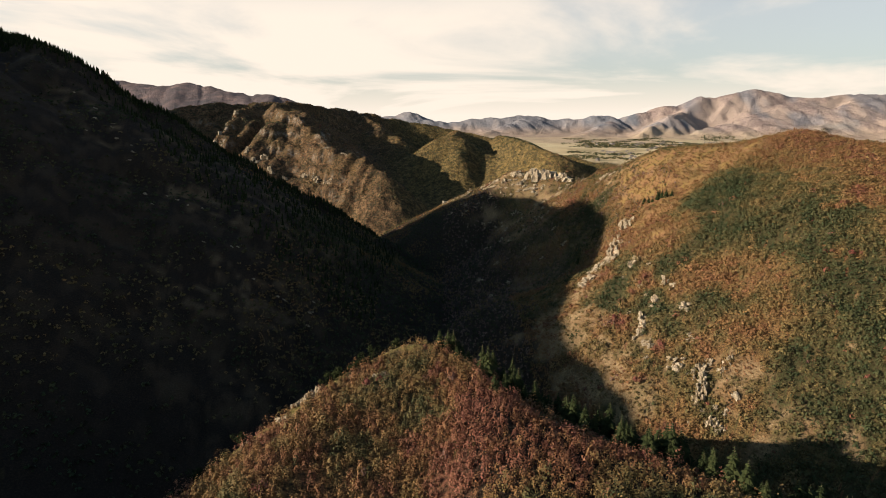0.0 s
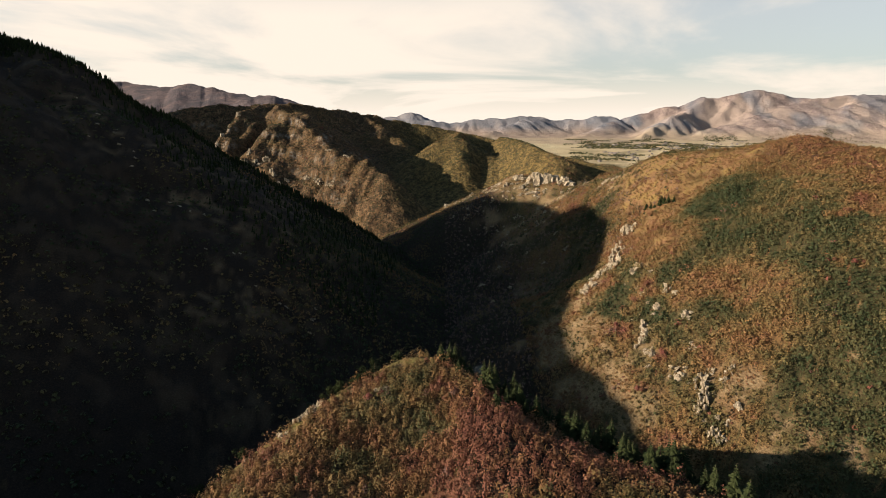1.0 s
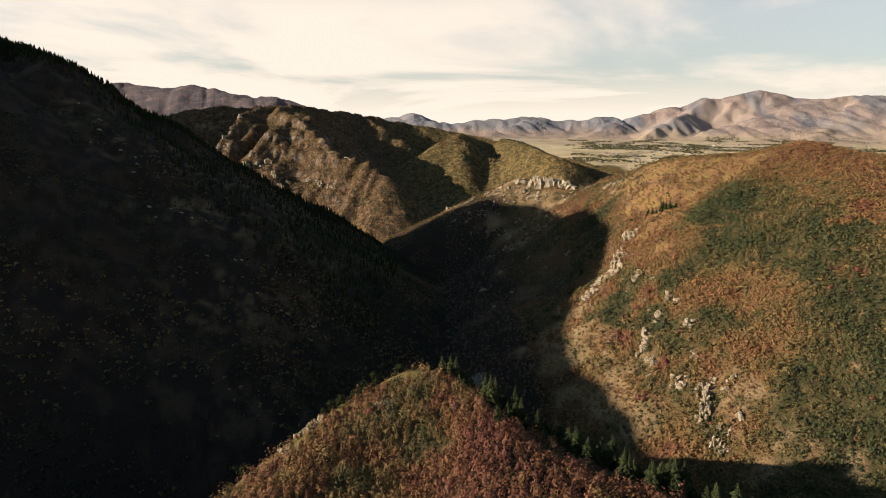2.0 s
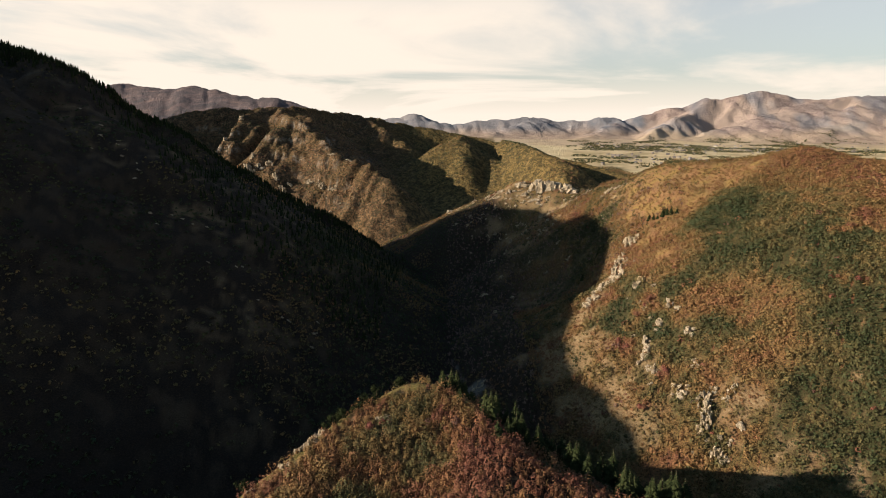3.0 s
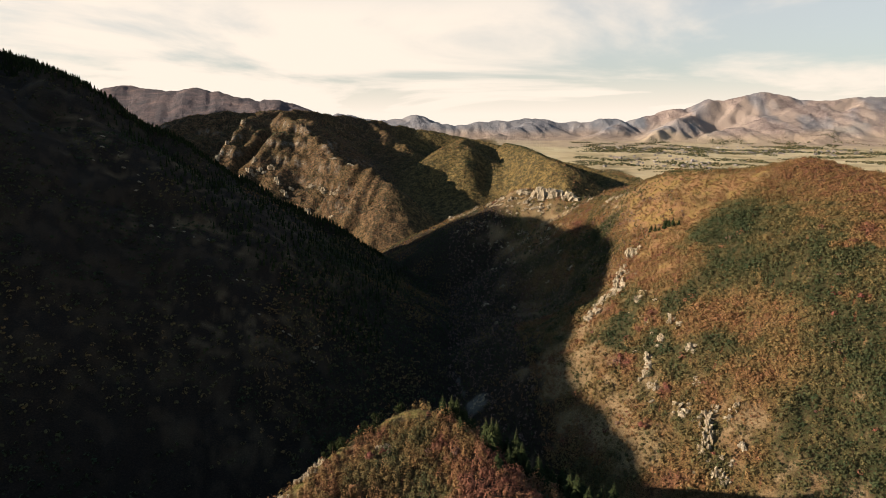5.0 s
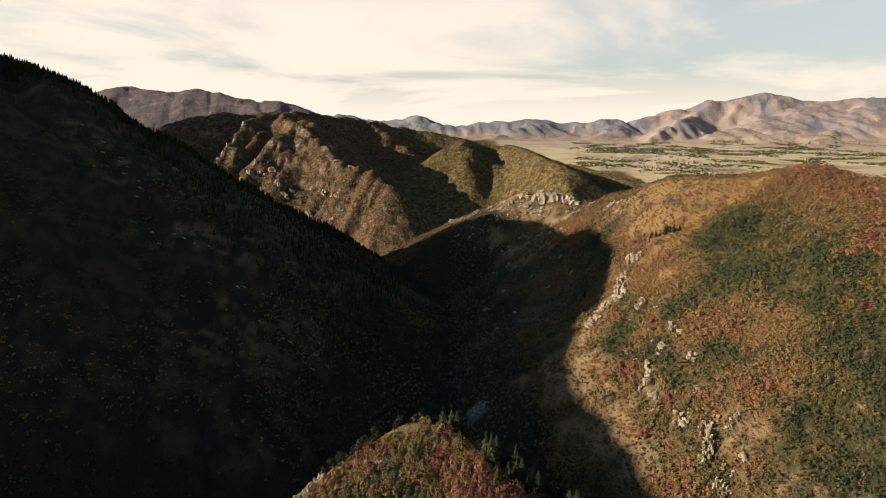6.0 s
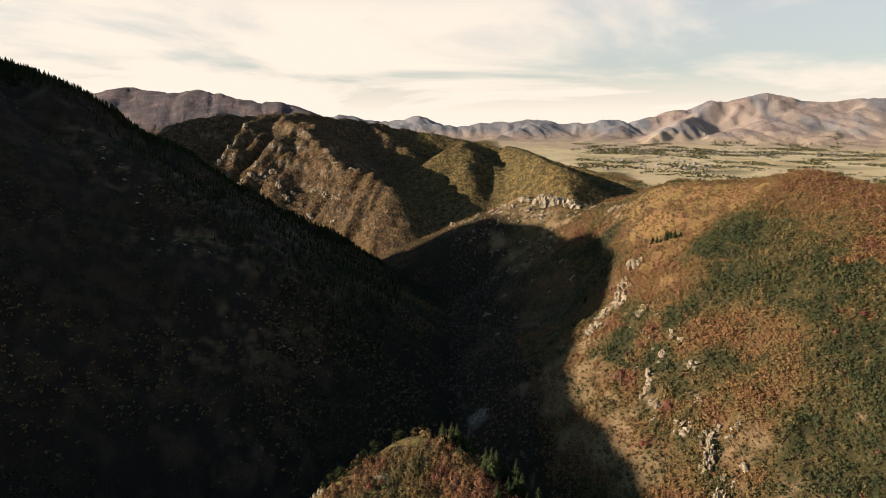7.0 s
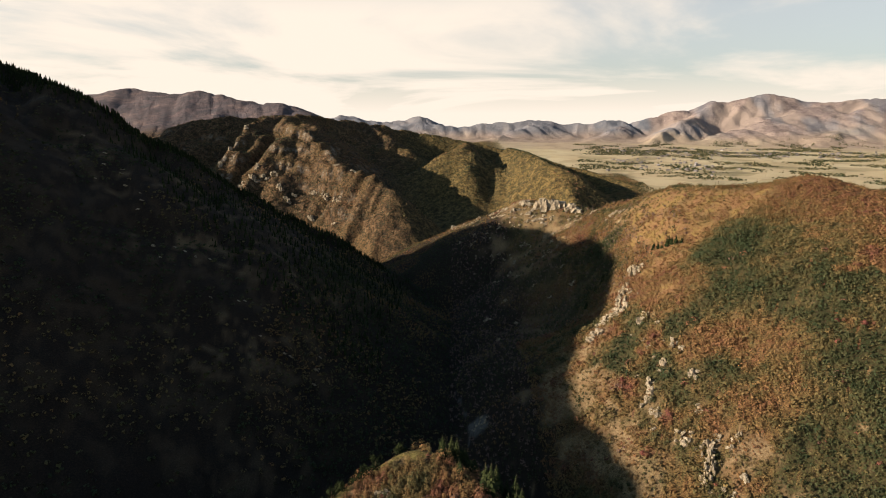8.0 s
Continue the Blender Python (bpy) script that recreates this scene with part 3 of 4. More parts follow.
def autumn(X, Y, rng):
    """Place on the autumn scale for scrub at plan positions."""
    base = 0.5 + 0.42 * fbm(X / 42, Y / 42, 3, 81) + 0.22 * fbm(X / 11, Y / 11, 2, 85)
    num, den = 0.20 * base, 0.20
    wx, wy = X + 11 * fbm(X / 16, Y / 16, 3, 87), Y + 11 * fbm(X / 16, Y / 16, 3, 89)
    for group in (HILL_GREEN, HILL_YELLOW, HILL_BROWN, HILL_RED, KNOB_TINT):
        for x, y, r, t in group:
            w = np.exp(-((wx - x) ** 2 + (wy - y) ** 2) / (r * r)) * (3.0 if r < 9 and y > 270 else 1.4)
            num, den = num + w * t, den + w
    v = num / den - 0.09 * step01(X, 60, 110) * step01(Y, 280, 300) + 0.16 * fbm(X / 9, Y / 9, 2, 93) + rng.normal(0, 0.07, X.shape)
    near = np.where(Y < 275, 1.0, 0.0)
    v = v + near * (0.01 + 0.26 * fbm(X / 11, Y / 11, 3, 83) + rng.normal(0, 0.025, X.shape))
    odd = rng.random(X.shape) * 0.99 + 0.005
    v = np.where(odd < 0.014, rng.uniform(0.7, 1.0, X.shape), np.where(odd > 0.988, rng.uniform(0.1, 0.4, X.shape), v))
    v = np.where((Y < 300) & (odd > 0.014), np.minimum(v, 0.83), v)
    return np.clip(v, 0, 1)


def scattered(x0, x1, y0, y1, gap, rng):
    xs, ys = np.meshgrid(np.arange(x0, x1, gap), np.arange(y0, y1, gap))
    xs = xs + rng.uniform(-0.55, 0.55, xs.shape) * gap
    ys = ys + rng.uniform(-0.55, 0.55, ys.shape) * gap
    return xs.ravel(), ys.ravel()


def brush(name, label, x, y, tint, width, tall, cards, card, rng, category="shrubs"):
    """Scrub as one mesh of many small leaf sprays, in domes on the ground."""
    n = len(x)
    z = ground_z(x, y)
    u = rng.normal(size=(n, cards, 3))
    u[..., 2] = np.abs(u[..., 2]) * 0.9 - 0.12
    u /= np.linalg.norm(u, axis=-1, keepdims=True)
    lobe = 0.72 + 0.32 * rng.random((n, cards, 1))
    w, t = width[:, None, None] * 0.5, tall[:, None, None]
    centre = np.concatenate([u[..., :2] * lobe * w, (0.08 + 0.92 * np.maximum(u[..., 2:], 0)) * lobe * t], -1)
    centre = centre + np.stack([x, y, z], -1)[:, None, :]
    nor = u + rng.normal(0, 0.17, u.shape)
    nor[..., 2] += 0.12
    nor /= np.linalg.norm(nor, axis=-1, keepdims=True)
    a = np.cross(nor, rng.normal(size=u.shape))
    a /= np.linalg.norm(a, axis=-1, keepdims=True) + 1e-9
    b = np.cross(nor, a)
    size = card * (0.65 + 0.7 * rng.random((n, cards, 1))) * (width[:, None, None] / np.mean(width)) ** 0.5
    a, b = a * size, b * size * 0.8
    k = nor * size * 0.2
    co = np.stack([centre - a - k, centre - b * 0.9, centre + a - k, centre + b], 2).reshape(-1, 3)
    quads = np.arange(len(co)).reshape(-1, 4)
    me = quick_mesh(name, co, quads, smooth=False)
    at = me.attributes.new("autumn", "FLOAT", "POINT")
    spread = np.clip(tint[:, None] + rng.normal(0, 0.02, (n, cards)), 0, 1)
    at.data.foreach_set("value", np.repeat(spread.ravel(), 4).astype(np.float32))
    me.materials.append(leaf_mat)
    return tagged(new(name, me), label, category, kind="stuff")


rng = np.random.default_rng(7)


def rim_grass(X, Y):
    """Yellow-green grass along the rim and over the top of the knob."""
    back = np.interp(X, RIM_X, RIM_Y) - Y
    strip = step01(back, -6, 0) * (1 - step01(back, 2, 8)) * step01(X, -112, -92) * (1 - step01(X, -4, 4))
    top = 0.75 * np.exp(-((X + 13) / 9) ** 2 - ((Y - 276) / 6) ** 2)
    return step01(np.maximum(strip, top) + 0.9 * fbm(X / 5, Y / 5, 3, 117), 0.4, 0.95) * np.where((Y < 300) & (Y > 0), 1.0, 0.0)


def leaf_fall(X, Y):
    """Autumn scale of the low growth and fallen leaves on the ground."""
    return autumn(X, Y, np.random.default_rng(5))


# attributes of the ground
gx, gy, gz = g_co[:, 0], g_co[:, 1], g_co[:, 2]
g_far = np.sqrt(gx ** 2 + gy ** 2)
g_fan = step01(gy + 0.12 * (gx - 1300) + 420 * fbm(gx / 500, gy / 260, 4, 115), 3450, 4250)
z_plain = np.maximum(step01(gx - 617 - 0.11 * (gy - 2000), -40, 25) * step01(gy, 1300, 1500), step01(gy, 2330, 2480) * step01(gx, 240, 330)) * (1 - g_fan)
z_massif = step01(g_far, 1250, 1400)
z_range = np.where(gx > 300, step01(gy, 3300, 3400), step01(gy, 4150, 4300))
z_back = step01(gy - 0.12 * gx, 2700, 2850) * step01(-gx, 200, 500) * (1 - step01(gy, 4000, 4200))
for key, value in (("plain", z_plain), ("massif", z_massif), ("far_range", np.clip(z_range, 0, 1)), ("back_range", z_back),
                   ("open_grass", open_grass(gx, gy) * (1 - z_massif)), ("russet_grass", russet_grass(gx, gy)),
                   # hill_grass drops away over shaded ground, baring the darkened litter
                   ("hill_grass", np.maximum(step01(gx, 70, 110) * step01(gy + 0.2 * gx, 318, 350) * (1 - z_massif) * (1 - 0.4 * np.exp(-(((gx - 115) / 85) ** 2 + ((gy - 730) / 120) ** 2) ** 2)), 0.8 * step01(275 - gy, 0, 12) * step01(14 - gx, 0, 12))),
                   # haze-tinted colour over the left of the range, in wooded patches higher up
                   ("far_hazy_woods", np.clip(0.9 * (1 - step01(gx + 0.6 * (gy - 4650) + 260 * fbm(gx / 300, gy / 300, 3, 107), 900, 1500)) + 0.75 * step01(fbm(gx / 220, gy / 420, 4, 109) + 0.0012 * (gz - 430), 0.0, 0.35), 0, 1) * step01(gz, 235, 330)),
                   ("fan", 0.85 * (1 - step01(gz + 40 * fbm(gx / 200, gy / 200, 3, 127), 245, 330))), ("gravel", stream_bed(gx, gy)), ("cliff", ledges(gx, gy, gz)[1]), ("rim_grass", rim_grass(gx, gy)), ("autumn", leaf_fall(gx, gy)),
                    ("olive_slope", 0.85 * step01(gx + 0.1 * (gy - 2000) + 60 * fbm(gx / 90, gy / 90, 3, 103), -230, -60))):
    at = ground.data.attributes.new(key, "FLOAT", "POINT")
    at.data.foreach_set("value", np.asarray(value, dtype=np.float32))

# the knob below the camera
x, y = scattered(-112, 122, 140, 295, 2.35, rng)
edge = np.interp(x, RIM_X, RIM_Y)
ok = (y < edge + np.where(x > 0, 48, 3)) & (y > 150)
ok &= (rng.random(len(x)) > 0.97 * rim_grass(x, y)) & (rng.random(len(x)) < 0.97 + 0.6 * fbm(x / 10, y / 10, 2, 119))
x, y = x[ok], y[ok]
n = len(x)
size = np.exp(rng.normal(0, 0.27, n)) * (1 + 0.35 * fbm(x / 14, y / 14, 2, 121))
brush("oak_scrub", "dense russet, ochre and olive oak scrub on the knob", x, y, autumn(x, y, rng), 3.0 * size, 3.9 * size * rng.uniform(0.7, 1.35, n), 66, 0.30, rng)

# the sunlit hill
x, y = scattered(70, 520, 268, 900, 2.7, rng)
z = ground_z(x, y)
front = (ground_z(x - 6, y - 5) < z + 1.0)
dens = rng.random(len(x))
og = open_grass(x, y)
ok = front & (dens > 0.48 * og) & (y > 300 - 0.2 * x) & (x < 0.80 * y + 30) & (rng.random(len(x)) < 0.85 + 0.8 * fbm(x / 13, y / 13, 3, 123))
ok &= ~((x < 140) & (y > 640))
x, y, og = x[ok], y[ok], og[ok]
n = len(x)
size = np.exp(rng.normal(0, 0.38, n)) * (1 + 0.5 * fbm(x / 30, y / 30, 2, 125)) * (1 - 0.5 * og)
brush("hill_scrub", "autumn oak and maple scrub covering the sunlit hill", x, y, autumn(x, y, rng), 3.9 * size, 2.5 * size * rng.uniform(0.7, 1.3, n), 24, 0.56, rng)

# low growth between the bushes and on the open ground
x, y = scattered(80, 330, 320, 700, 2.3, rng)
og = open_grass(x, y)
ok = (x < 0.75 * y) & (ground_z(x - 6, y - 5) < ground_z(x, y) + 1.0) & (rng.random(len(x)) < 0.35 + 0.45 * og) & ~((x < 140) & (y > 640)) & (y > 330 - 0.2 * x)
x, y, og = x[ok], y[ok], og[ok]
n = len(x)
size = np.exp(rng.normal(0, 0.35, n))
brush("low_scrub", "low tufts and dwarf bushes between the scrub on the hill", x, y, np.clip(autumn(x, y, rng) + 0.10 * og, 0, 0.8), 1.5 * size, 0.9 * size, 9, 0.34, rng)

# the shaded flank beyond the knob
x, y = scattered(30, 330, 110, 345, 3.6, rng)
ok = (y < 312 - 0.2 * x) & (y > np.interp(x, RIM_X, RIM_Y) + 8)
x, y = x[ok], y[ok]
n = len(x)
brush("flank_scrub", "dense dark scrub on the shaded flank beyond the knob", x, y, np.clip(0.12 + 0.35 * fbm(x / 25, y / 25, 2, 129) + rng.normal(0, 0.06, n), 0, 0.7), rng.uniform(3, 6, n), rng.uniform(1.5, 3.5, n), 16, 0.6, rng)

# the hollow and the crest with the cliff
x, y = scattered(-150, 250, 420, 1290, 4.4, rng)
og = open_grass(x, y)
ok = (rng.random(len(x)) > 0.93 * og) & (rng.random(len(x)) > stream_bed(x, y)) & ~((x > 70) & (y < 640)) & (np.abs(x) < 0.9 * y)
x, y = x[ok], y[ok]
n = len(x)
# tint follows the light: dark in the shaded hollow, ochre along the lit crest
brush("hollow_scrub", "scrub below the cliff, tinted darker in the shaded hollow than on the lit crest", x, y, np.where((rng.random(n) < 0.45) & (y < 1000) & (x > 0), 1.0, np.clip(np.where(y > 985, 0.42, 0.18) + 0.5 * fbm(x / 40, y / 40, 2, 97) + rng.normal(0, 0.1, n), 0, 1)), np.exp(rng.normal(1.05, 0.35, n)), np.exp(rng.normal(1.05, 0.42, n)), 12, 0.62, rng)

# the shaded mountain
x, y = scattered(-700, -20, 300, 900, 5.2, rng)
ok = rng.random(len(x)) > 0.15 + 0.75 * step01(fbm(x / 45, y / 45, 4, 91), -0.15, 0.3)
x, y = x[ok], y[ok]
n = len(x)
brush("mountain_scrub", "sparse scrub on the shaded mountainside", x, y, np.clip(0.22 + 0.45 * fbm(x / 70, y / 70, 2, 98) + rng.normal(0, 0.06, n), 0, 1), rng.uniform(2.0, 5.5, n), rng.uniform(1.0, 2.6, n), 7, 0.9, rng)

# the massif across the canyon
x, y = scattered(-900, 640, 1380, 2450, 7.0, rng)
z = ground_z(x, y)
ok = (ground_z(x, y - 12) < z + 2) & (rng.random(len(x)) > 0.35 - 0.5 * fbm(x / 45, y / 160, 3, 99)) & (z > 130)
x, y = x[ok], y[ok]
n = len(x)
brush("massif_scrub", "thin autumn scrub on the massif across the canyon", x, y, np.clip(np.where(x > -150, 0.24, 0.30) + 0.5 * fbm(x / 120, y / 120, 3, 95) + rng.normal(0, 0.16, n), 0, 1),
      rng.uniform(3.0, 7.5, n), rng.uniform(1.2, 3.6, n), 7, 1.3, rng)

# ---- conifers ----


def part(name, me, mat, parent, label=""):
    if not me.materials:
        me.materials.append(mat)
    ob = new(name, me)
    ob.parent = parent
    return tagged(ob, label)


def trunk_mesh(tall, r, sides=7):
    bm = bmesh.new()
    rings = []
    for h, k in ((-0.6, 1.25), (0.05 * tall, 1.0), (0.5 * tall, 0.55), (0.97 * tall, 0.06)):
        rings.append([bm.verts.new((r * k * math.cos(a), r * k * math.sin(a), h)) for a in (2 * math.pi * i / sides for i in range(sides))])
    for lo, hi in zip(rings[:-1], rings[1:]):
        for i in range(sides):
            bm.faces.new((lo[i], lo[(i + 1) % sides], hi[(i + 1) % sides], hi[i]))
    me = bpy.data.meshes.new("trunk")
    bm.to_mesh(me)
    bm.free()
    return me


def crown_mesh(tall, spread, whorls, sprays, rng, droop=0.35, bare=0.08):
    """Whorls of drooping, forked sprays round the trunk, shorter towards the tip."""
    co, quads = [], []
    for i in range(whorls):
        f = i / (whorls - 1)
        h = tall * (bare + (0.97 - bare) * f)
        reach = spread * (1 - f) ** 0.85 * rng.uniform(0.8, 1.15) + 0.12
        for j in range(max(4, int(sprays * (1 - 0.5 * f)))):
            a = 2 * math.pi * (j / sprays + rng.random()) + i
            rr = reach * rng.uniform(0.65, 1.12)
            wd = rr * rng.uniform(0.28, 0.45)
            d = np.array([math.cos(a), math.sin(a), 0])
            s = np.array([-d[1], d[0], 0])
            root = np.array([0, 0, h + 0.12 * tall / whorls])
            mid = d * rr * 0.55 + np.array([0, 0, h - droop * rr * 0.25])
            tip = d * rr + np.array([0, 0, h - droop * rr * rng.uniform(0.6, 1.3)])
            k = len(co)
            co += [root, mid + s * wd - [0, 0, 0.12 * rr], tip, mid - s * wd - [0, 0, 0.12 * rr], mid + [0, 0, 0.10 * rr]]
            quads += [(k, k + 1, k + 4, k + 4), (k + 1, k + 2, k + 4, k + 4), (k + 4, k + 2, k + 3, k + 3), (k, k + 4, k + 3, k + 3)]
    tris = np.array([q[:3] for q in quads])
    return quick_mesh("crown", np.array(co), np.zeros((0, 4), int), tris, smooth=False)


def fir(name, tall, spread, whorls, sprays, seed, label, group, category="fir tree"):
    r = np.random.default_rng(seed)
    base = new(name)
    part("trunk", trunk_mesh(tall, 0.028 * tall), bark_mat, base)
    part("crown", crown_mesh(tall, spread, whorls, sprays, r), needle_mat, base)
    return tagged(base, label, category, group)


def on_ground(x, y, sink=0.0):
    return float(ground_z(np.array([x]), np.array([y]))[0]) - sink


fir_kinds = [fir("fir_tree", 9.0, 3.0, 16, 13, 1, "dark green fir on the shaded flank of the knob", "firs on the knob"),
             fir("fir_tree", 7.5, 2.8, 14, 13, 2, "dark green fir on the shaded flank of the knob", "firs on the knob"),
             fir("fir_tree", 10.5, 3.2, 18, 13, 3, "tall dark green fir on the shaded flank of the knob", "firs on the knob"),
             fir("fir_tree", 6.0, 2.7, 12, 13, 4, "young bushy fir on the shaded flank of the knob", "firs on the knob")]
for i, (kind, (x, y)) in enumerate(zip(fir_kinds, ((6, 259), (55, 236), (72, 221), (27, 250)))):
    kind.matrix_basis = pose(x, y, on_ground(x, y), 0, 0, 40 * i)


def copies(kinds, places, rng, low=0.75, high=1.2):
    for x, y in places:
        k = kinds[rng.integers(len(kinds))]
        s = rng.uniform(low, high)
        k.scale = (s, s, s * rng.uniform(0.92, 1.1))
        copy_thing(k, pose(x, y, on_ground(x, y, 0.2), rng.uniform(-2, 2), rng.uniform(-2, 2), rng.uniform(0, 360)))
        k.scale = (1, 1, 1)


rng = np.random.default_rng(21)
# a thick stand by the top, then a loose belt down the flank
places = [(rng.normal(6, 4.5), rng.normal(279, 4)) for _ in range(40)]
for s in np.linspace(0.04, 1.25, 150):
    x = 12 + 100 * s + rng.normal(0, 5)
    places.append((x, 270 - 0.66 * x + rng.normal(2, 8.5)))
# behind the rim on the other side
places += [(-84, 214), (-95, 203), (-99, 200), (-104, 192)]
copies(fir_kinds, places[:36], rng, 0.9, 1.4)
copies(fir_kinds, places[36:-4], rng, 1.05, 1.75)
copies(fir_kinds, places[-4:], rng, 0.5, 0.8)

# small firs on the saddle of the hill and by the hollow
for x, y in ((211, 663), (215, 659), (218, 656), (222, 653), (226, 651), (229, 648), (234, 646), (213, 666), (225, 656), (172, 690), (165, 686), (158, 683), (146, 669), (168, 694)):
    copies(fir_kinds, [(x, y)], rng, 0.7, 1.05)

# rounded dark junipers along the rim


def bushy_crown(tall, spread, sprays, r):
    """Several leafy lobes of small upward sprays, down to the ground."""
    lobes = 7
    at = np.stack([r.normal(0, 0.30, lobes) * spread, r.normal(0, 0.30, lobes) * spread, r.uniform(0.25, 0.78, lobes) * tall], -1)
    which = r.integers(lobes, size=sprays)
    u = r.normal(size=(sprays, 3))
    u /= np.linalg.norm(u, axis=1, keepdims=True)
    c = at[which] + u * r.uniform(0.7, 1.0, (sprays, 1)) * (spread * 0.55, spread * 0.55, tall * 0.24)
    nor = u + r.normal(0, 0.35, u.shape)
    nor /= np.linalg.norm(nor, axis=1, keepdims=True)
    a = np.cross(nor, r.normal(size=u.shape))
    a /= np.linalg.norm(a, axis=1, keepdims=True)
    b = np.cross(nor, a)
    z = r.uniform(0.25, 0.5, (sprays, 1))
    co = np.stack([c - a * z * 0.6, c - b * z * 0.4, c + a * z, c + b * z * 0.4], 1).reshape(-1, 3)
    return quick_mesh("crown", co, np.arange(len(co)).reshape(-1, 4), smooth=False)


def juniper(tall, spread, seed):
    base = new("juniper_tree")
    part("trunk", trunk_mesh(tall * 0.8, 0.05 * tall), bark_mat, base)
    part("crown", bushy_crown(tall, spread, 420, np.random.default_rng(seed)), needle_mat, base)
    return tagged(base, "rounded dark green juniper on the rim of the knob", "juniper", "junipers on the rim")


juniper_kinds = [juniper(5.4, 2.6, 41), juniper(4.2, 2.3, 42)]
juniper_kinds[0].matrix_basis = pose(-44, 255, on_ground(-44, 255, 0.2))
juniper_kinds[1].matrix_basis = pose(-22, 279, on_ground(-22, 279, 0.2))
copies(juniper_kinds, [(-48, 252), (-46, 257), (-40, 259), (-36, 262), (-34, 266), (-38, 264), (-31, 268), (-33, 263), (-50, 247), (-88, 206), (-92, 203), (-99, 195), (-76, 219), (-21, 281), (-80, 214)], rng, 0.75, 1.35)


def maple(label, tint, seed, tall=3.6, wide=4.0):
    """A single bright shrub: forked stems and a leafy dome."""
    r = np.random.default_rng(seed)
    base = new("maple_shrub")
    bm = bmesh.new()
    for k in range(5):
        a, lean = k * 1.26 + r.random(), r.uniform(0.25, 0.5)
        m = Matrix.Translation((0, 0, -0.3)) @ Euler((lean * math.cos(a), lean * math.sin(a), 0)).to_matrix().to_4x4() @ Matrix.Translation((0, 0, tall * 0.4))
        bmesh.ops.create_cone(bm, segments=5, radius1=0.10, radius2=0.03, depth=tall * 0.8, matrix=m)
    me = bpy.data.meshes.new("stem")
    bm.to_mesh(me)
    bm.free()
    part("stem", me, bark_mat, base)
    n = 170
    u = r.normal(size=(n, 3))
    u[:, 2] = np.abs(u[:, 2]) - 0.15
    u /= np.linalg.norm(u, axis=1, keepdims=True)
    c = u * r.uniform(0.6, 1.02, (n, 1)) * (wide / 2, wide / 2, tall * 0.62) + (0, 0, tall * 0.38)
    nor = u + r.normal(0, 0.3, u.shape)
    nor /= np.linalg.norm(nor, axis=1, keepdims=True)
    a = np.cross(nor, r.normal(size=u.shape))
    a /= np.linalg.norm(a, axis=1, keepdims=True)
    b = np.cross(nor, a)
    z = r.uniform(0.22, 0.42, (n, 1))
    co = np.stack([c - a * z, c - b * z * 0.8, c + a * z, c + b * z * 0.8], 1).reshape(-1, 3)
    me = quick_mesh("leaves", co, np.arange(len(co)).reshape(-1, 4), smooth=False)
    at = me.attributes.new("autumn", "FLOAT", "POINT")
    at.data.foreach_set("value", np.full(len(co), tint, dtype=np.float32))
    part("leaves", me, leaf_mat, base)
    return tagged(base, label, "maple shrub", "bright maple shrubs")


maple_kinds = [maple("crimson maple shrub among the scrub", 0.9, 51), maple("orange-red maple shrub among the scrub", 0.78, 52), maple("pale pink-brown maple shrub among the scrub", 0.97, 53)]
red_spots = [(-31, 243), (-3, 246), (4, 243), (0, 240), (14, 236), (-26, 246), (22, 222), (-12, 205)]
for k, (x, y) in zip(maple_kinds, red_spots):
    k.matrix_basis = pose(x, y, on_ground(x, y, 0.1))
copies(maple_kinds, red_spots[3:], rng, 0.6, 0.85)
places = []
for x, y, r_, t_ in HILL_RED:
    for _ in range(3 if r_ > 4 else 2):
        places.append((x + rng.normal(0, r_ * 0.5), y + rng.normal(0, r_ * 0.5)))
copies(maple_kinds[:2], places, rng, 0.8, 1.25)

ridge_kinds = [fir("mountain_fir", 9.5, 3.0, 12, 10, 11, "dark fir on the crest of the shaded mountain", "firs on the mountain crest"),
               fir("mountain_fir", 7.0, 3.1, 10, 10, 12, "dark fir on the crest of the shaded mountain", "firs on the mountain crest")]
ridge_kinds[0].matrix_basis = pose(-462, 776, on_ground(-462, 776))
ridge_kinds[1].matrix_basis = pose(-372, 802, on_ground(-372, 802))
crest = RIDGES[0][0]
places = []
for s in np.sort(rng.random(330)):
    f = s * 6.9 + 1.2
    i = int(f)
    a, b = np.array(crest[i]), np.array(crest[min(i + 1, len(crest) - 1)])
    p = a + (b - a) * (f - i)
    places.append((p[0] + rng.normal(0, 5), p[1] + rng.normal(-6, 9)))
copies(ridge_kinds, places, rng, 0.4, 0.95)


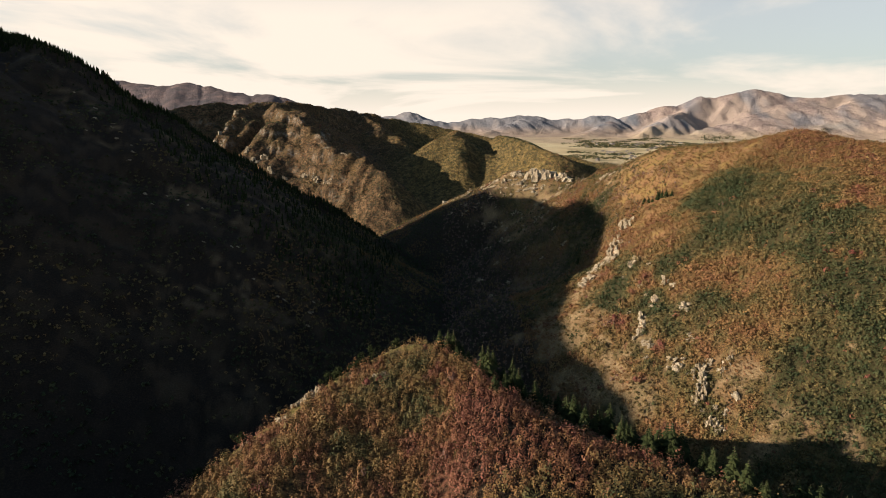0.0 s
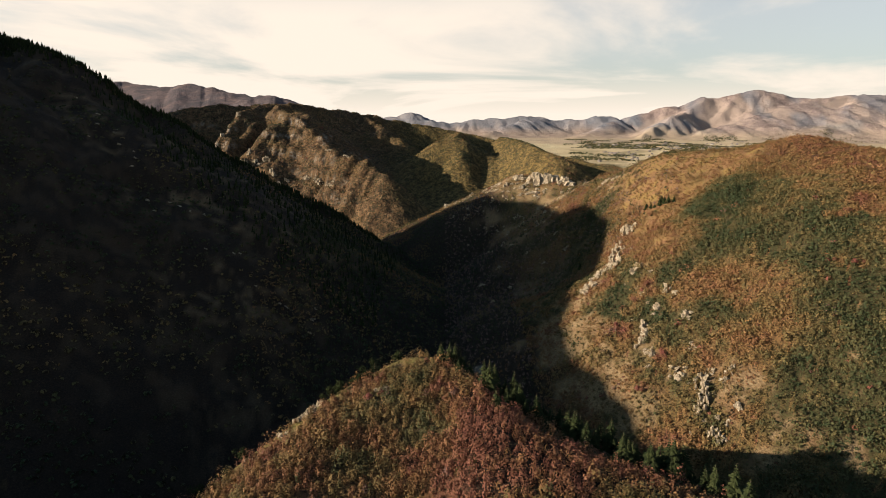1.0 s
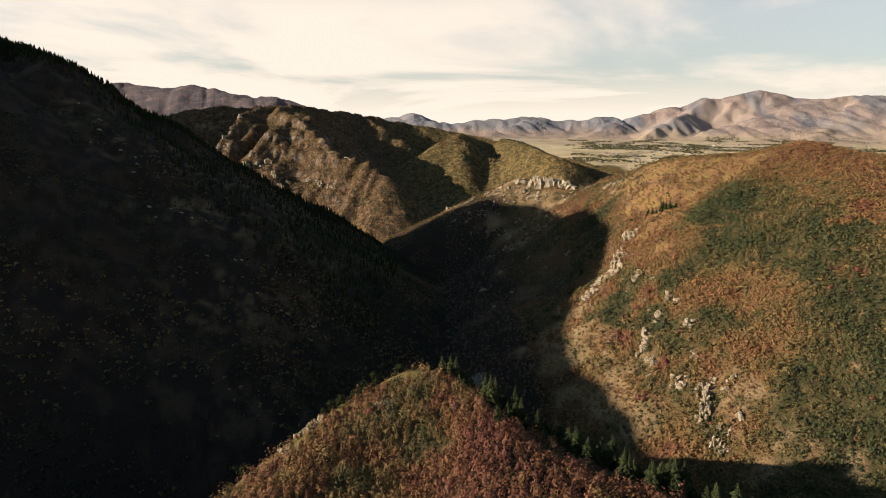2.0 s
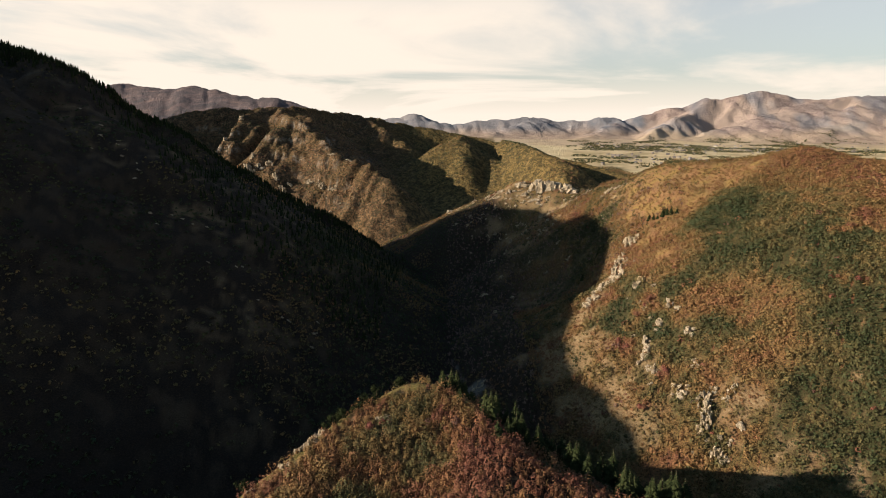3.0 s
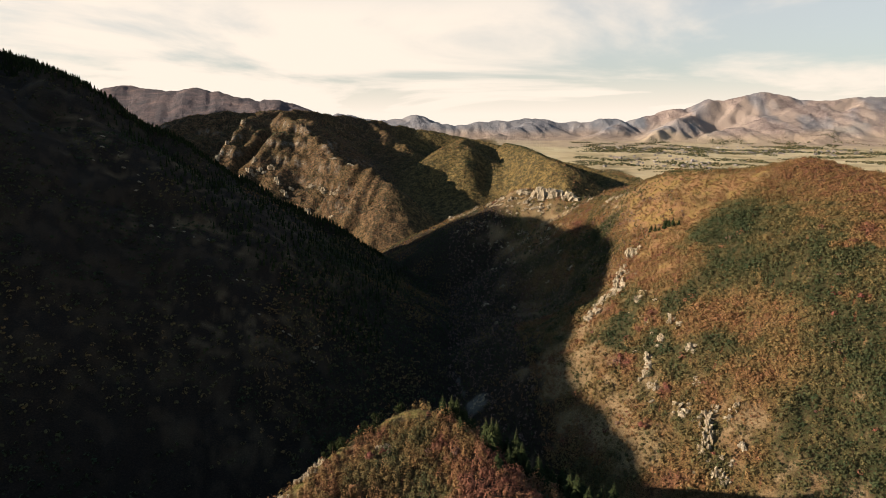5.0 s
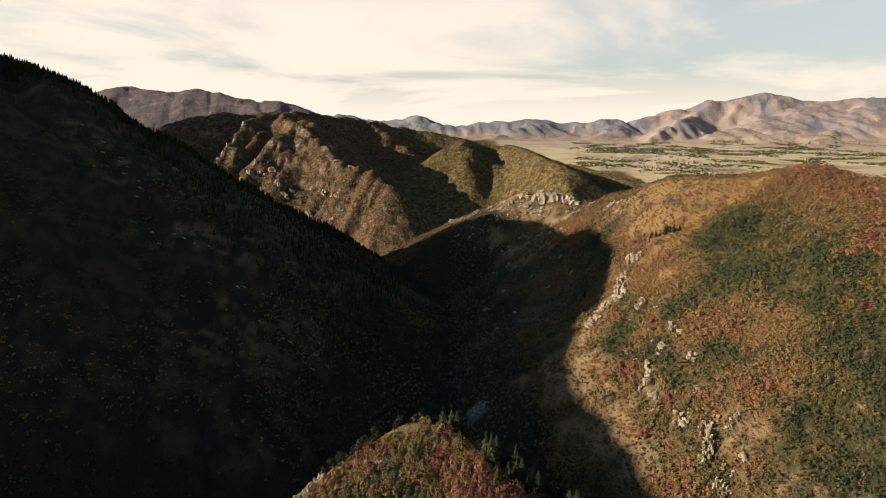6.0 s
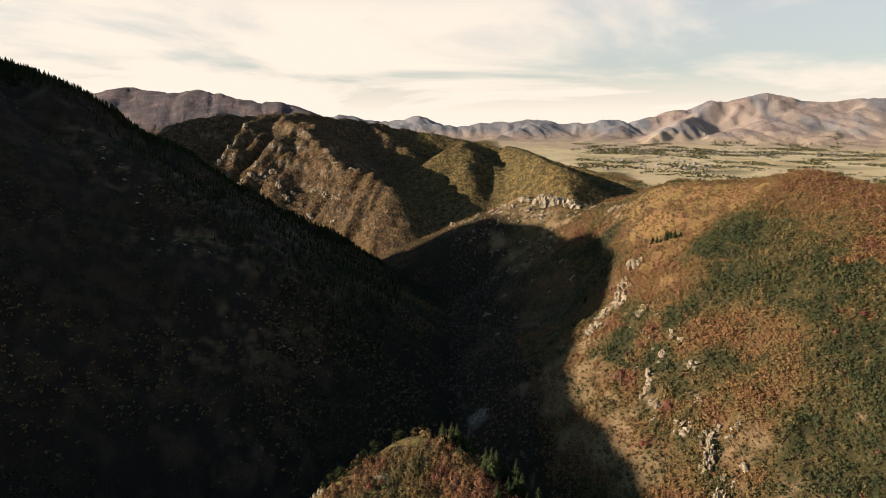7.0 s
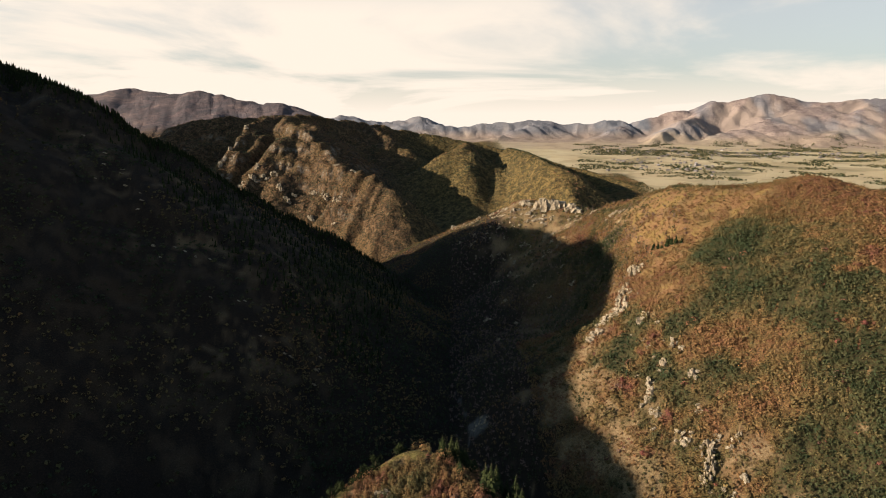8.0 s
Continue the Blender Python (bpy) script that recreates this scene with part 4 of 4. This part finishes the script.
def forest(name, label, x, y, tall, rng):
    """Far conifers too many to count, in one mesh."""
    n = len(x)
    z = ground_z(x, y)
    levels, sides = 3, 5
    co, tris = [], []
    for lv in range(levels):
        a = rng.random((n, 1)) * 6.3 + np.arange(sides) * 2 * math.pi / sides
        r = tall[:, None] * 0.21 * (1 - lv * 0.27) * rng.uniform(0.75, 1.2, (n, sides))
        ring = np.stack([x[:, None] + r * np.cos(a), y[:, None] + r * np.sin(a), (z + tall * (0.06 + 0.27 * lv))[:, None] - 0 * r], -1)
        top = np.stack([x, y, z + tall * (0.5 + 0.25 * lv)], -1)[:, None]
        block = np.concatenate([ring, top], 1).reshape(-1, 3)
        k = np.arange(n)[:, None, None] * (sides + 1) + lv * n * (sides + 1)
        t = np.stack([np.arange(sides), (np.arange(sides) + 1) % sides, np.full(sides, sides)], -1)[None]
        co.append(block)
        tris.append((k + t).reshape(-1, 3))
    me = quick_mesh(name, np.concatenate(co), np.zeros((0, 4), int), np.concatenate(tris), smooth=False)
    me.materials.append(needle_mat)
    return tagged(new(name, me), label, "fir forest", kind="stuff")


# the dark wooded gully between the crest and the rib
x, y = scattered(-560, -60, 520, 880, 7.0, rng)
cx = np.interp(x, [c[0] for c in crest], [c[1] for c in crest])
rb_ = RIDGES[1][0]
ry = np.interp(x, [c[0] for c in rb_], [c[1] for c in rb_])
ok = (y < cx + 4) & (y > ry + 25) & (rng.random(len(x)) > 0.25)
xc = rng.uniform(-640, -90, 1500)
yc = np.interp(xc, [c[0] for c in crest], [c[1] for c in crest]) + rng.normal(-7, 9, 1500)
x, y = np.concatenate([x[ok], xc]), np.concatenate([y[ok], yc])
ok = np.ones(len(x), bool)
forest("fir_forest", "dark fir forest in the gully of the shaded mountain", x[ok], y[ok], rng.uniform(3.5, 8.5, ok.sum()), rng)

# ---- rocks ----


def boulder_mesh(seed, flat=1.0):
    """An angular block: the hull of a few corners, its faces broken up and roughened."""
    r = random.Random(seed)
    bm = bmesh.new()
    for _ in range(15):
        p = Vector((r.uniform(-1, 1), r.uniform(-1, 1), r.uniform(-1, 1) * flat))
        bm.verts.new(p.normalized() * r.uniform(0.65, 1.05) * 0.5 + p * 0.5)
    hull = bmesh.ops.convex_hull(bm, input=bm.verts)
    bmesh.ops.delete(bm, geom=list(set(hull["geom_interior"] + hull["geom_unused"])), context="VERTS")
    bmesh.ops.triangulate(bm, faces=bm.faces)
    bmesh.ops.subdivide_edges(bm, edges=bm.edges, cuts=2, use_grid_fill=True)
    bm.normal_update()
    for v in bm.verts:
        v.co += v.normal * (0.20 * noise.noise(v.co * 2.3 + Vector((seed, 0, 0))) + 0.10 * noise.noise(v.co * 6.0 + Vector((0, seed, 0))) - 0.03)
    me = bpy.data.meshes.new("boulder")
    bm.to_mesh(me)
    bm.free()
    me.materials.append(rock_mat)
    return me


def block_mesh(seed):
    """A squared-off block of bedrock with a broken top."""
    r = random.Random(seed)
    bm = bmesh.new()
    bmesh.ops.create_cube(bm, size=1.0)
    for v in bm.verts:
        top = 0.72 if v.co.z > 0 else 1.1
        v.co = Vector((v.co.x * top * r.uniform(0.75, 1.2), v.co.y * top * r.uniform(0.75, 1.2), v.co.z * r.uniform(0.75, 1.2))) * 1.5
    bmesh.ops.triangulate(bm, faces=bm.faces)
    bmesh.ops.subdivide_edges(bm, edges=bm.edges, cuts=2, use_grid_fill=True)
    bm.normal_update()
    for v in bm.verts:
        v.co += v.normal * (0.24 * noise.noise(Vector((v.co.x * 3.0 + seed, v.co.y * 3.0, v.co.z * 0.8))) + 0.14 * noise.noise(v.co * 5.0 + Vector((0, seed, 0))))
    me = bpy.data.meshes.new("block")
    bm.to_mesh(me)
    bm.free()
    me.materials.append(rock_mat)
    return me


BLOCKS = [block_mesh(s + 50) for s in range(8)]
BOULDERS = [boulder_mesh(s) for s in range(12)]


def outcrop(x, y, wide, tall, count, seed, label, deep=None, turn=0.0, name="rock_outcrop", category="rock outcrop", group="rock outcrops on the hill", block=1.0, shapes=None):
    """Rock standing out of the slope: blocks along a line, the highest in the middle."""
    r = random.Random(seed)
    base = new(name)
    base.location = (x, y, on_ground(x, y))
    ca, sa = math.cos(radians(turn)), math.sin(radians(turn))
    deep = deep or wide * 0.5
    pieces = count * 2 + 2
    for i in range(pieces):
        f = (i + 0.5) / pieces * 2 - 1
        dx = f * wide * 0.46 + r.gauss(0, 0.05) * wide
        dy = r.uniform(-0.45, 0.45) * deep
        px, py = dx * ca - dy * sa, dx * sa + dy * ca
        big = r.random() < 0.6
        h = tall * (1 - 0.5 * abs(f)) * (r.uniform(0.6, 1.1) if big else r.uniform(0.25, 0.55))
        w = (wide / count * r.uniform(0.55, 0.95) + 0.3) * (1.0 if big else 0.7) * block
        ob = new("boulder", (shapes or BOULDERS)[r.randrange(len(shapes or BOULDERS))])
        ob.parent = base
        z = on_ground(x + px, y + py) - base.location[2]
        ob.matrix_basis = Matrix.LocRotScale((px, py, z + h * 0.18), Euler((r.gauss(0, 0.22), r.gauss(0, 0.22), r.uniform(0, 6.3))), (w, w * r.uniform(0.6, 1.2), h * 0.66))
    return tagged(base, label, category, group)


# the pale cliff on the crest
outcrop(152, 990, 44, 19, 10, 1, "pale sunlit limestone cliff on the crest", 9, -14, "cliff", "cliff", "cliffs", 2.6, BLOCKS)
outcrop(184, 966, 26, 11, 6, 2, "broken pale limestone cliff on the crest", 8, -25, "cliff", "cliff", "cliffs", 1.9, BLOCKS + BOULDERS)
outcrop(118, 1012, 22, 8, 6, 3, "low broken limestone cliff on the crest", 9, -35, "cliff", "cliff", "cliffs", 1.7, BLOCKS + BOULDERS)
for i, (x, y, w, h, c) in enumerate(((120, 985, 16, 7, 5), (100, 1005, 18, 7, 6), (132, 965, 12, 6, 4), (84, 1020, 14, 6, 5), (66, 1040, 12, 7, 4), (45, 1075, 10, 9, 3),
                                     (20, 1110, 9, 13, 3), (3, 1168, 8, 14, 2), (34, 1060, 8, 8, 3), (205, 925, 12, 6, 4), (204, 812, 13, 8, 4), (214, 800, 9, 5, 3))):
    outcrop(x, y, w, h, c, 30 + i, "pale boulders scattered along the crest", group="boulders on the crest")
for i, (x, y) in enumerate(((29, 1000), (54, 1002), (80, 1000), (98, 985), (123, 975), (61, 985), (104, 965), (138, 962), (36, 960), (12, 980), (150, 955), (175, 945), (115, 1000), (70, 1015),
                           (67, 777), (104, 788), (120, 753), (146, 745), (76, 719), (53, 675), (99, 697), (139, 788), (44, 746), (88, 830), (60, 860), (110, 850))):
    outcrop(x, y, 3 + (i * 7) % 5, 2 + (i * 5) % 4, 2, 200 + i, "small pale boulders among the scrub below the crest", group="boulders on the crest")
# the line of rocks down the rib and the hillside
for i, (x, y, w, h, c) in enumerate(((187, 656, 9, 13, 4), (194, 651, 8, 8, 3), (176, 634, 8, 7, 4), (170, 618, 10, 8, 4), (163, 596, 12, 10, 5), (160, 578, 10, 9, 4),
                                     (150, 582, 12, 7, 5), (140, 570, 10, 7, 4), (130, 552, 10, 6, 4), (124, 545, 8, 5, 3), (163, 535, 6.5, 7.5, 2), (169, 540, 5, 5, 2),
                                     (177, 488, 5, 8, 3), (179, 480, 4, 4, 2), (164, 474, 6, 7, 3), (178, 449, 5, 5, 2), (149, 461, 6, 8, 3), (147, 452, 6, 7, 3),
                                     (144, 446, 7, 6, 4), (147, 434, 6, 5, 3), (155, 408, 6, 7, 3), (158, 402, 5, 5, 2), (172, 422, 5, 4, 3))):
    outcrop(x, y, 1.3 * w, 1.15 * h, c, 60 + i, "weathered pale rock standing out of the dry slope", w * 0.9, 60)
for i, (x, y, w, h, c) in enumerate(((169, 393, 7, 8, 4), (166, 386, 8, 9, 5), (164, 379, 8, 10, 5), (161, 373, 7, 8, 4), (163, 357, 6, 8, 4), (165, 351, 4, 5, 2),
                                     (186, 392, 6, 5, 4), (180, 366, 5, 5, 3), (176, 398, 5, 4, 3))):
    outcrop(x, y, w, h, c, 90 + i, "tall pale rock rib on bare soil", w * 1.1, 75)
# broken rock round them
r_line = random.Random(19)
rock_lines = (((187, 656), (163, 596), (150, 582), (130, 552)), ((163, 535), (164, 474), (149, 461), (147, 434), (155, 408)), ((172, 400), (161, 373), (165, 351)), ((204, 812), (214, 800), (190, 770)))
for i in range(70):
    line = rock_lines[r_line.choice((0, 0, 0, 1, 1, 1, 2, 2, 3))]
    f = r_line.uniform(0, len(line) - 1.01)
    (xa, ya), (xb, yb) = line[int(f)], line[int(f) + 1]
    f %= 1
    w = r_line.uniform(1.2, 3.6)
    outcrop(xa + f * (xb - xa) + r_line.gauss(0, 6), ya + f * (yb - ya) + r_line.gauss(0, 6), w, w * r_line.uniform(0.6, 1.3), 2, 600 + i, "small broken rocks on the dry slope", w, r_line.uniform(0, 180), group="small rocks on the hill")
# grey rocks on the rib of the shaded mountain
r_rib = random.Random(91)
rib_line = RIDGES[1][0]
for i in range(26):
    f = r_rib.uniform(0.3, len(rib_line) - 1.01)
    a, b = Vector(rib_line[int(f)]), Vector(rib_line[int(f) + 1])
    p = a.lerp(b, f % 1)
    off = r_rib.gauss(0, 16)
    outcrop(p.x - abs(off) * 0.7 + r_rib.gauss(0, 6), p.y - abs(off) * 0.9 + r_rib.gauss(2, 5), r_rib.uniform(1.5, 4), r_rib.uniform(1, 2.4), 2, 500 + i, "grey rocks on the rib of the shaded mountain", group="rocks on the shaded mountain")
# the rim of the knob
for i, (x, y, w, h, c) in enumerate(((-54.5, 239, 6, 6, 5), (-57, 234, 6, 5.5, 4), (-52.5, 246, 5, 5, 3), (-62, 226, 4.5, 3.5, 3), (-27, 250, 4, 3, 3), (-72, 217, 4, 2.5, 3))):
    outcrop(x, y, w, h, c, 110 + i, "pale rocks along the rim of the knob", group="rocks on the knob")
# rock bands on the massif: x, y, width, height, blocks, turn
for i, (x, y, w, h, c, turn) in enumerate(((-605, 1886, 20, 16, 5, -50), (-618, 1847, 22, 18, 5, -60), (-618, 1783, 22, 18, 5, -70), (-630, 1731, 20, 16, 5, -70),
                                           (-543, 1649, 26, 22, 7, -10), (-509, 1636, 28, 24, 8, -5), (-513, 1676, 14, 22, 4, -60), (-486, 1646, 26, 9, 6, 0),
                                           (-464, 1658, 20, 22, 6, -10), (-438, 1614, 20, 22, 6, -20), (-415, 1591, 18, 20, 5, -20), (-403, 1614, 14, 12, 4, -20),
                                           (-352, 1614, 20, 12, 6, -15), (-320, 1597, 26, 8, 8, -25), (-288, 1575, 22, 8, 7, -25), (-349, 1549, 18, 13, 5, -10),
                                           (-285, 1518, 12, 8, 4, -20), (-300, 1650, 26, 6, 8, -35), (-250, 1625, 26, 6, 8, -25))):
    outcrop(x, y, w, 0.85 * h, c, 130 + i, "grey rock band on the massif across the canyon", w * 0.3, turn, group="rock bands on the massif", block=1.25, shapes=BLOCKS)
# rocks strewn over the crest beside the cliff, and talus below it
r_crest = random.Random(77)
crest_line = ((215, 935), (157, 985), (108, 1025), (75, 1070), (30, 1125), (3, 1160))
for i in range(58):
    f = r_crest.uniform(0, 4.99)
    (xa, ya), (xb, yb) = crest_line[int(f)], crest_line[int(f) + 1]
    f -= int(f)
    down = r_crest.uniform(0, 44)
    x, y = xa + f * (xb - xa) - 0.5 * down, ya + f * (yb - ya) - 0.85 * down
    outcrop(x, y, r_crest.uniform(2, 7), r_crest.uniform(1.5, 5), r_crest.randint(2, 3), 300 + i, "pale boulders scattered along the crest", group="boulders on the crest", shapes=BOULDERS + BLOCKS)
for i in range(46):
    x, y = r_crest.uniform(30, 150), r_crest.uniform(850, 985)
    outcrop(x, y, r_crest.uniform(2, 6), r_crest.uniform(2, 5), 3, 400 + i, "grey talus blocks in the shade below the cliff", r_crest.uniform(4, 12), 0, "talus", "talus", "talus below the cliff", 0.9)
# pale scree by the stream in the shaded canyon
outcrop(25, 506, 17, 2.0, 12, 170, "pale scree beside the stream bed", 14, 60, "scree", "scree", "scree")

# ---- the valley ----


def house_parts(wide, deep, tall, seed):
    bm = bmesh.new()
    bmesh.ops.create_cube(bm, size=1.0, matrix=Matrix.LocRotScale((0, 0, tall / 2 - 0.5), None, (wide, deep, tall + 1)))
    wall = bpy.data.meshes.new("wall")
    bm.to_mesh(wall)
    bm.free()
    bm = bmesh.new()
    e, rise = 0.6, 0.32 * deep
    pts = [(-wide / 2 - e, -deep / 2 - e, tall), (wide / 2 + e, -deep / 2 - e, tall), (wide / 2 + e, deep / 2 + e, tall), (-wide / 2 - e, deep / 2 + e, tall),
           (-wide / 2 - e, 0, tall + rise), (wide / 2 + e, 0, tall + rise)]
    v = [bm.verts.new(p) for p in pts]
    for f in ((0, 1, 5, 4), (2, 3, 4, 5), (1, 2, 5), (3, 0, 4), (3, 2, 1, 0)):
        bm.faces.new([v[i] for i in f])
    roof = bpy.data.meshes.new("roof")
    bm.to_mesh(roof)
    bm.free()
    return wall, roof


wall_mat, hn, hl, hb = material("pale plaster", 0.85)
h_info = hn.new("ShaderNodeObjectInfo")
hl.new(ramp(hn, hl, h_info.outputs["Random"], [(0.0, (0.15, 0.13, 0.115)), (0.8, (0.20, 0.17, 0.14)), (1.0, (0.38, 0.35, 0.31))]), hb.inputs["Base Color"])
roof_mat, hn, hl, hb = material("grey shingle", 0.8)
h_info = hn.new("ShaderNodeObjectInfo")
hl.new(ramp(hn, hl, h_info.outputs["Random"], [(0.0, (0.09, 0.085, 0.085)), (0.7, (0.15, 0.125, 0.115)), (1.0, (0.28, 0.26, 0.25))]), hb.inputs["Base Color"])
rng = np.random.default_rng(33)
kinds = []
for i, (w, d, t) in enumerate(((9, 7, 4), (12, 8, 5), (17, 10, 6))):
    base = new("house")
    wall, roof = house_parts(w, d, t, i)
    part("wall", wall, wall_mat, base)
    part("roof", roof, roof_mat, base)
    tagged(base, "small pale house with a grey gabled roof in the valley", "house", "houses in the valley")
    kinds.append(base)
spots = [(1180 + 430 * rng.normal(), 3520 + 210 * rng.normal()) for _ in range(130)] + [(870 + 160 * rng.normal(), 2780 + 190 * rng.normal()) for _ in range(60)] + [(1750 + 380 * rng.normal(), 3300 + 120 * rng.normal()) for _ in range(70)]
spots = [(x, y) for x, y in spots if x > 0.19 * y + 110 and y > 2300]
for k, (x, y) in zip(kinds, spots):
    k.matrix_basis = pose(x, y, on_ground(x, y), 0, 0, rng.uniform(0, 180))
copies(kinds, spots[3:], rng, 0.7, 1.05)

# orchards, hedges and street trees
x, y = scattered(420, 3300, 1950, 4080, 16.0, rng)
town = np.exp(-((x - 1150) / 560) ** 2 - ((y - 3540) / 250) ** 2) + 0.8 * np.exp(-((x - 860) / 210) ** 2 - ((y - 2760) / 210) ** 2) + 0.7 * np.exp(-((x - 1800) / 480) ** 2 - ((y - 3320) / 140) ** 2)
rows = fbm(x / 120, y / 120, 5, 101)
ok = (rows + 0.52 * town - 0.10 > 0.15) & (x > 0.16 * y + 100)
x, y = x[ok], y[ok]
reps = 2
x, y = np.repeat(x, reps) + rng.normal(0, 9, len(x) * reps), np.repeat(y, reps) + rng.normal(0, 9, len(y) * reps)
n = len(x)
brush("valley_trees", "dark hedges and street trees round the valley houses", x, y, np.clip(rng.normal(0.13, 0.12, n), 0, 1), rng.uniform(5, 12, n), rng.uniform(3, 8, n), 6, 2.3, rng, "trees")
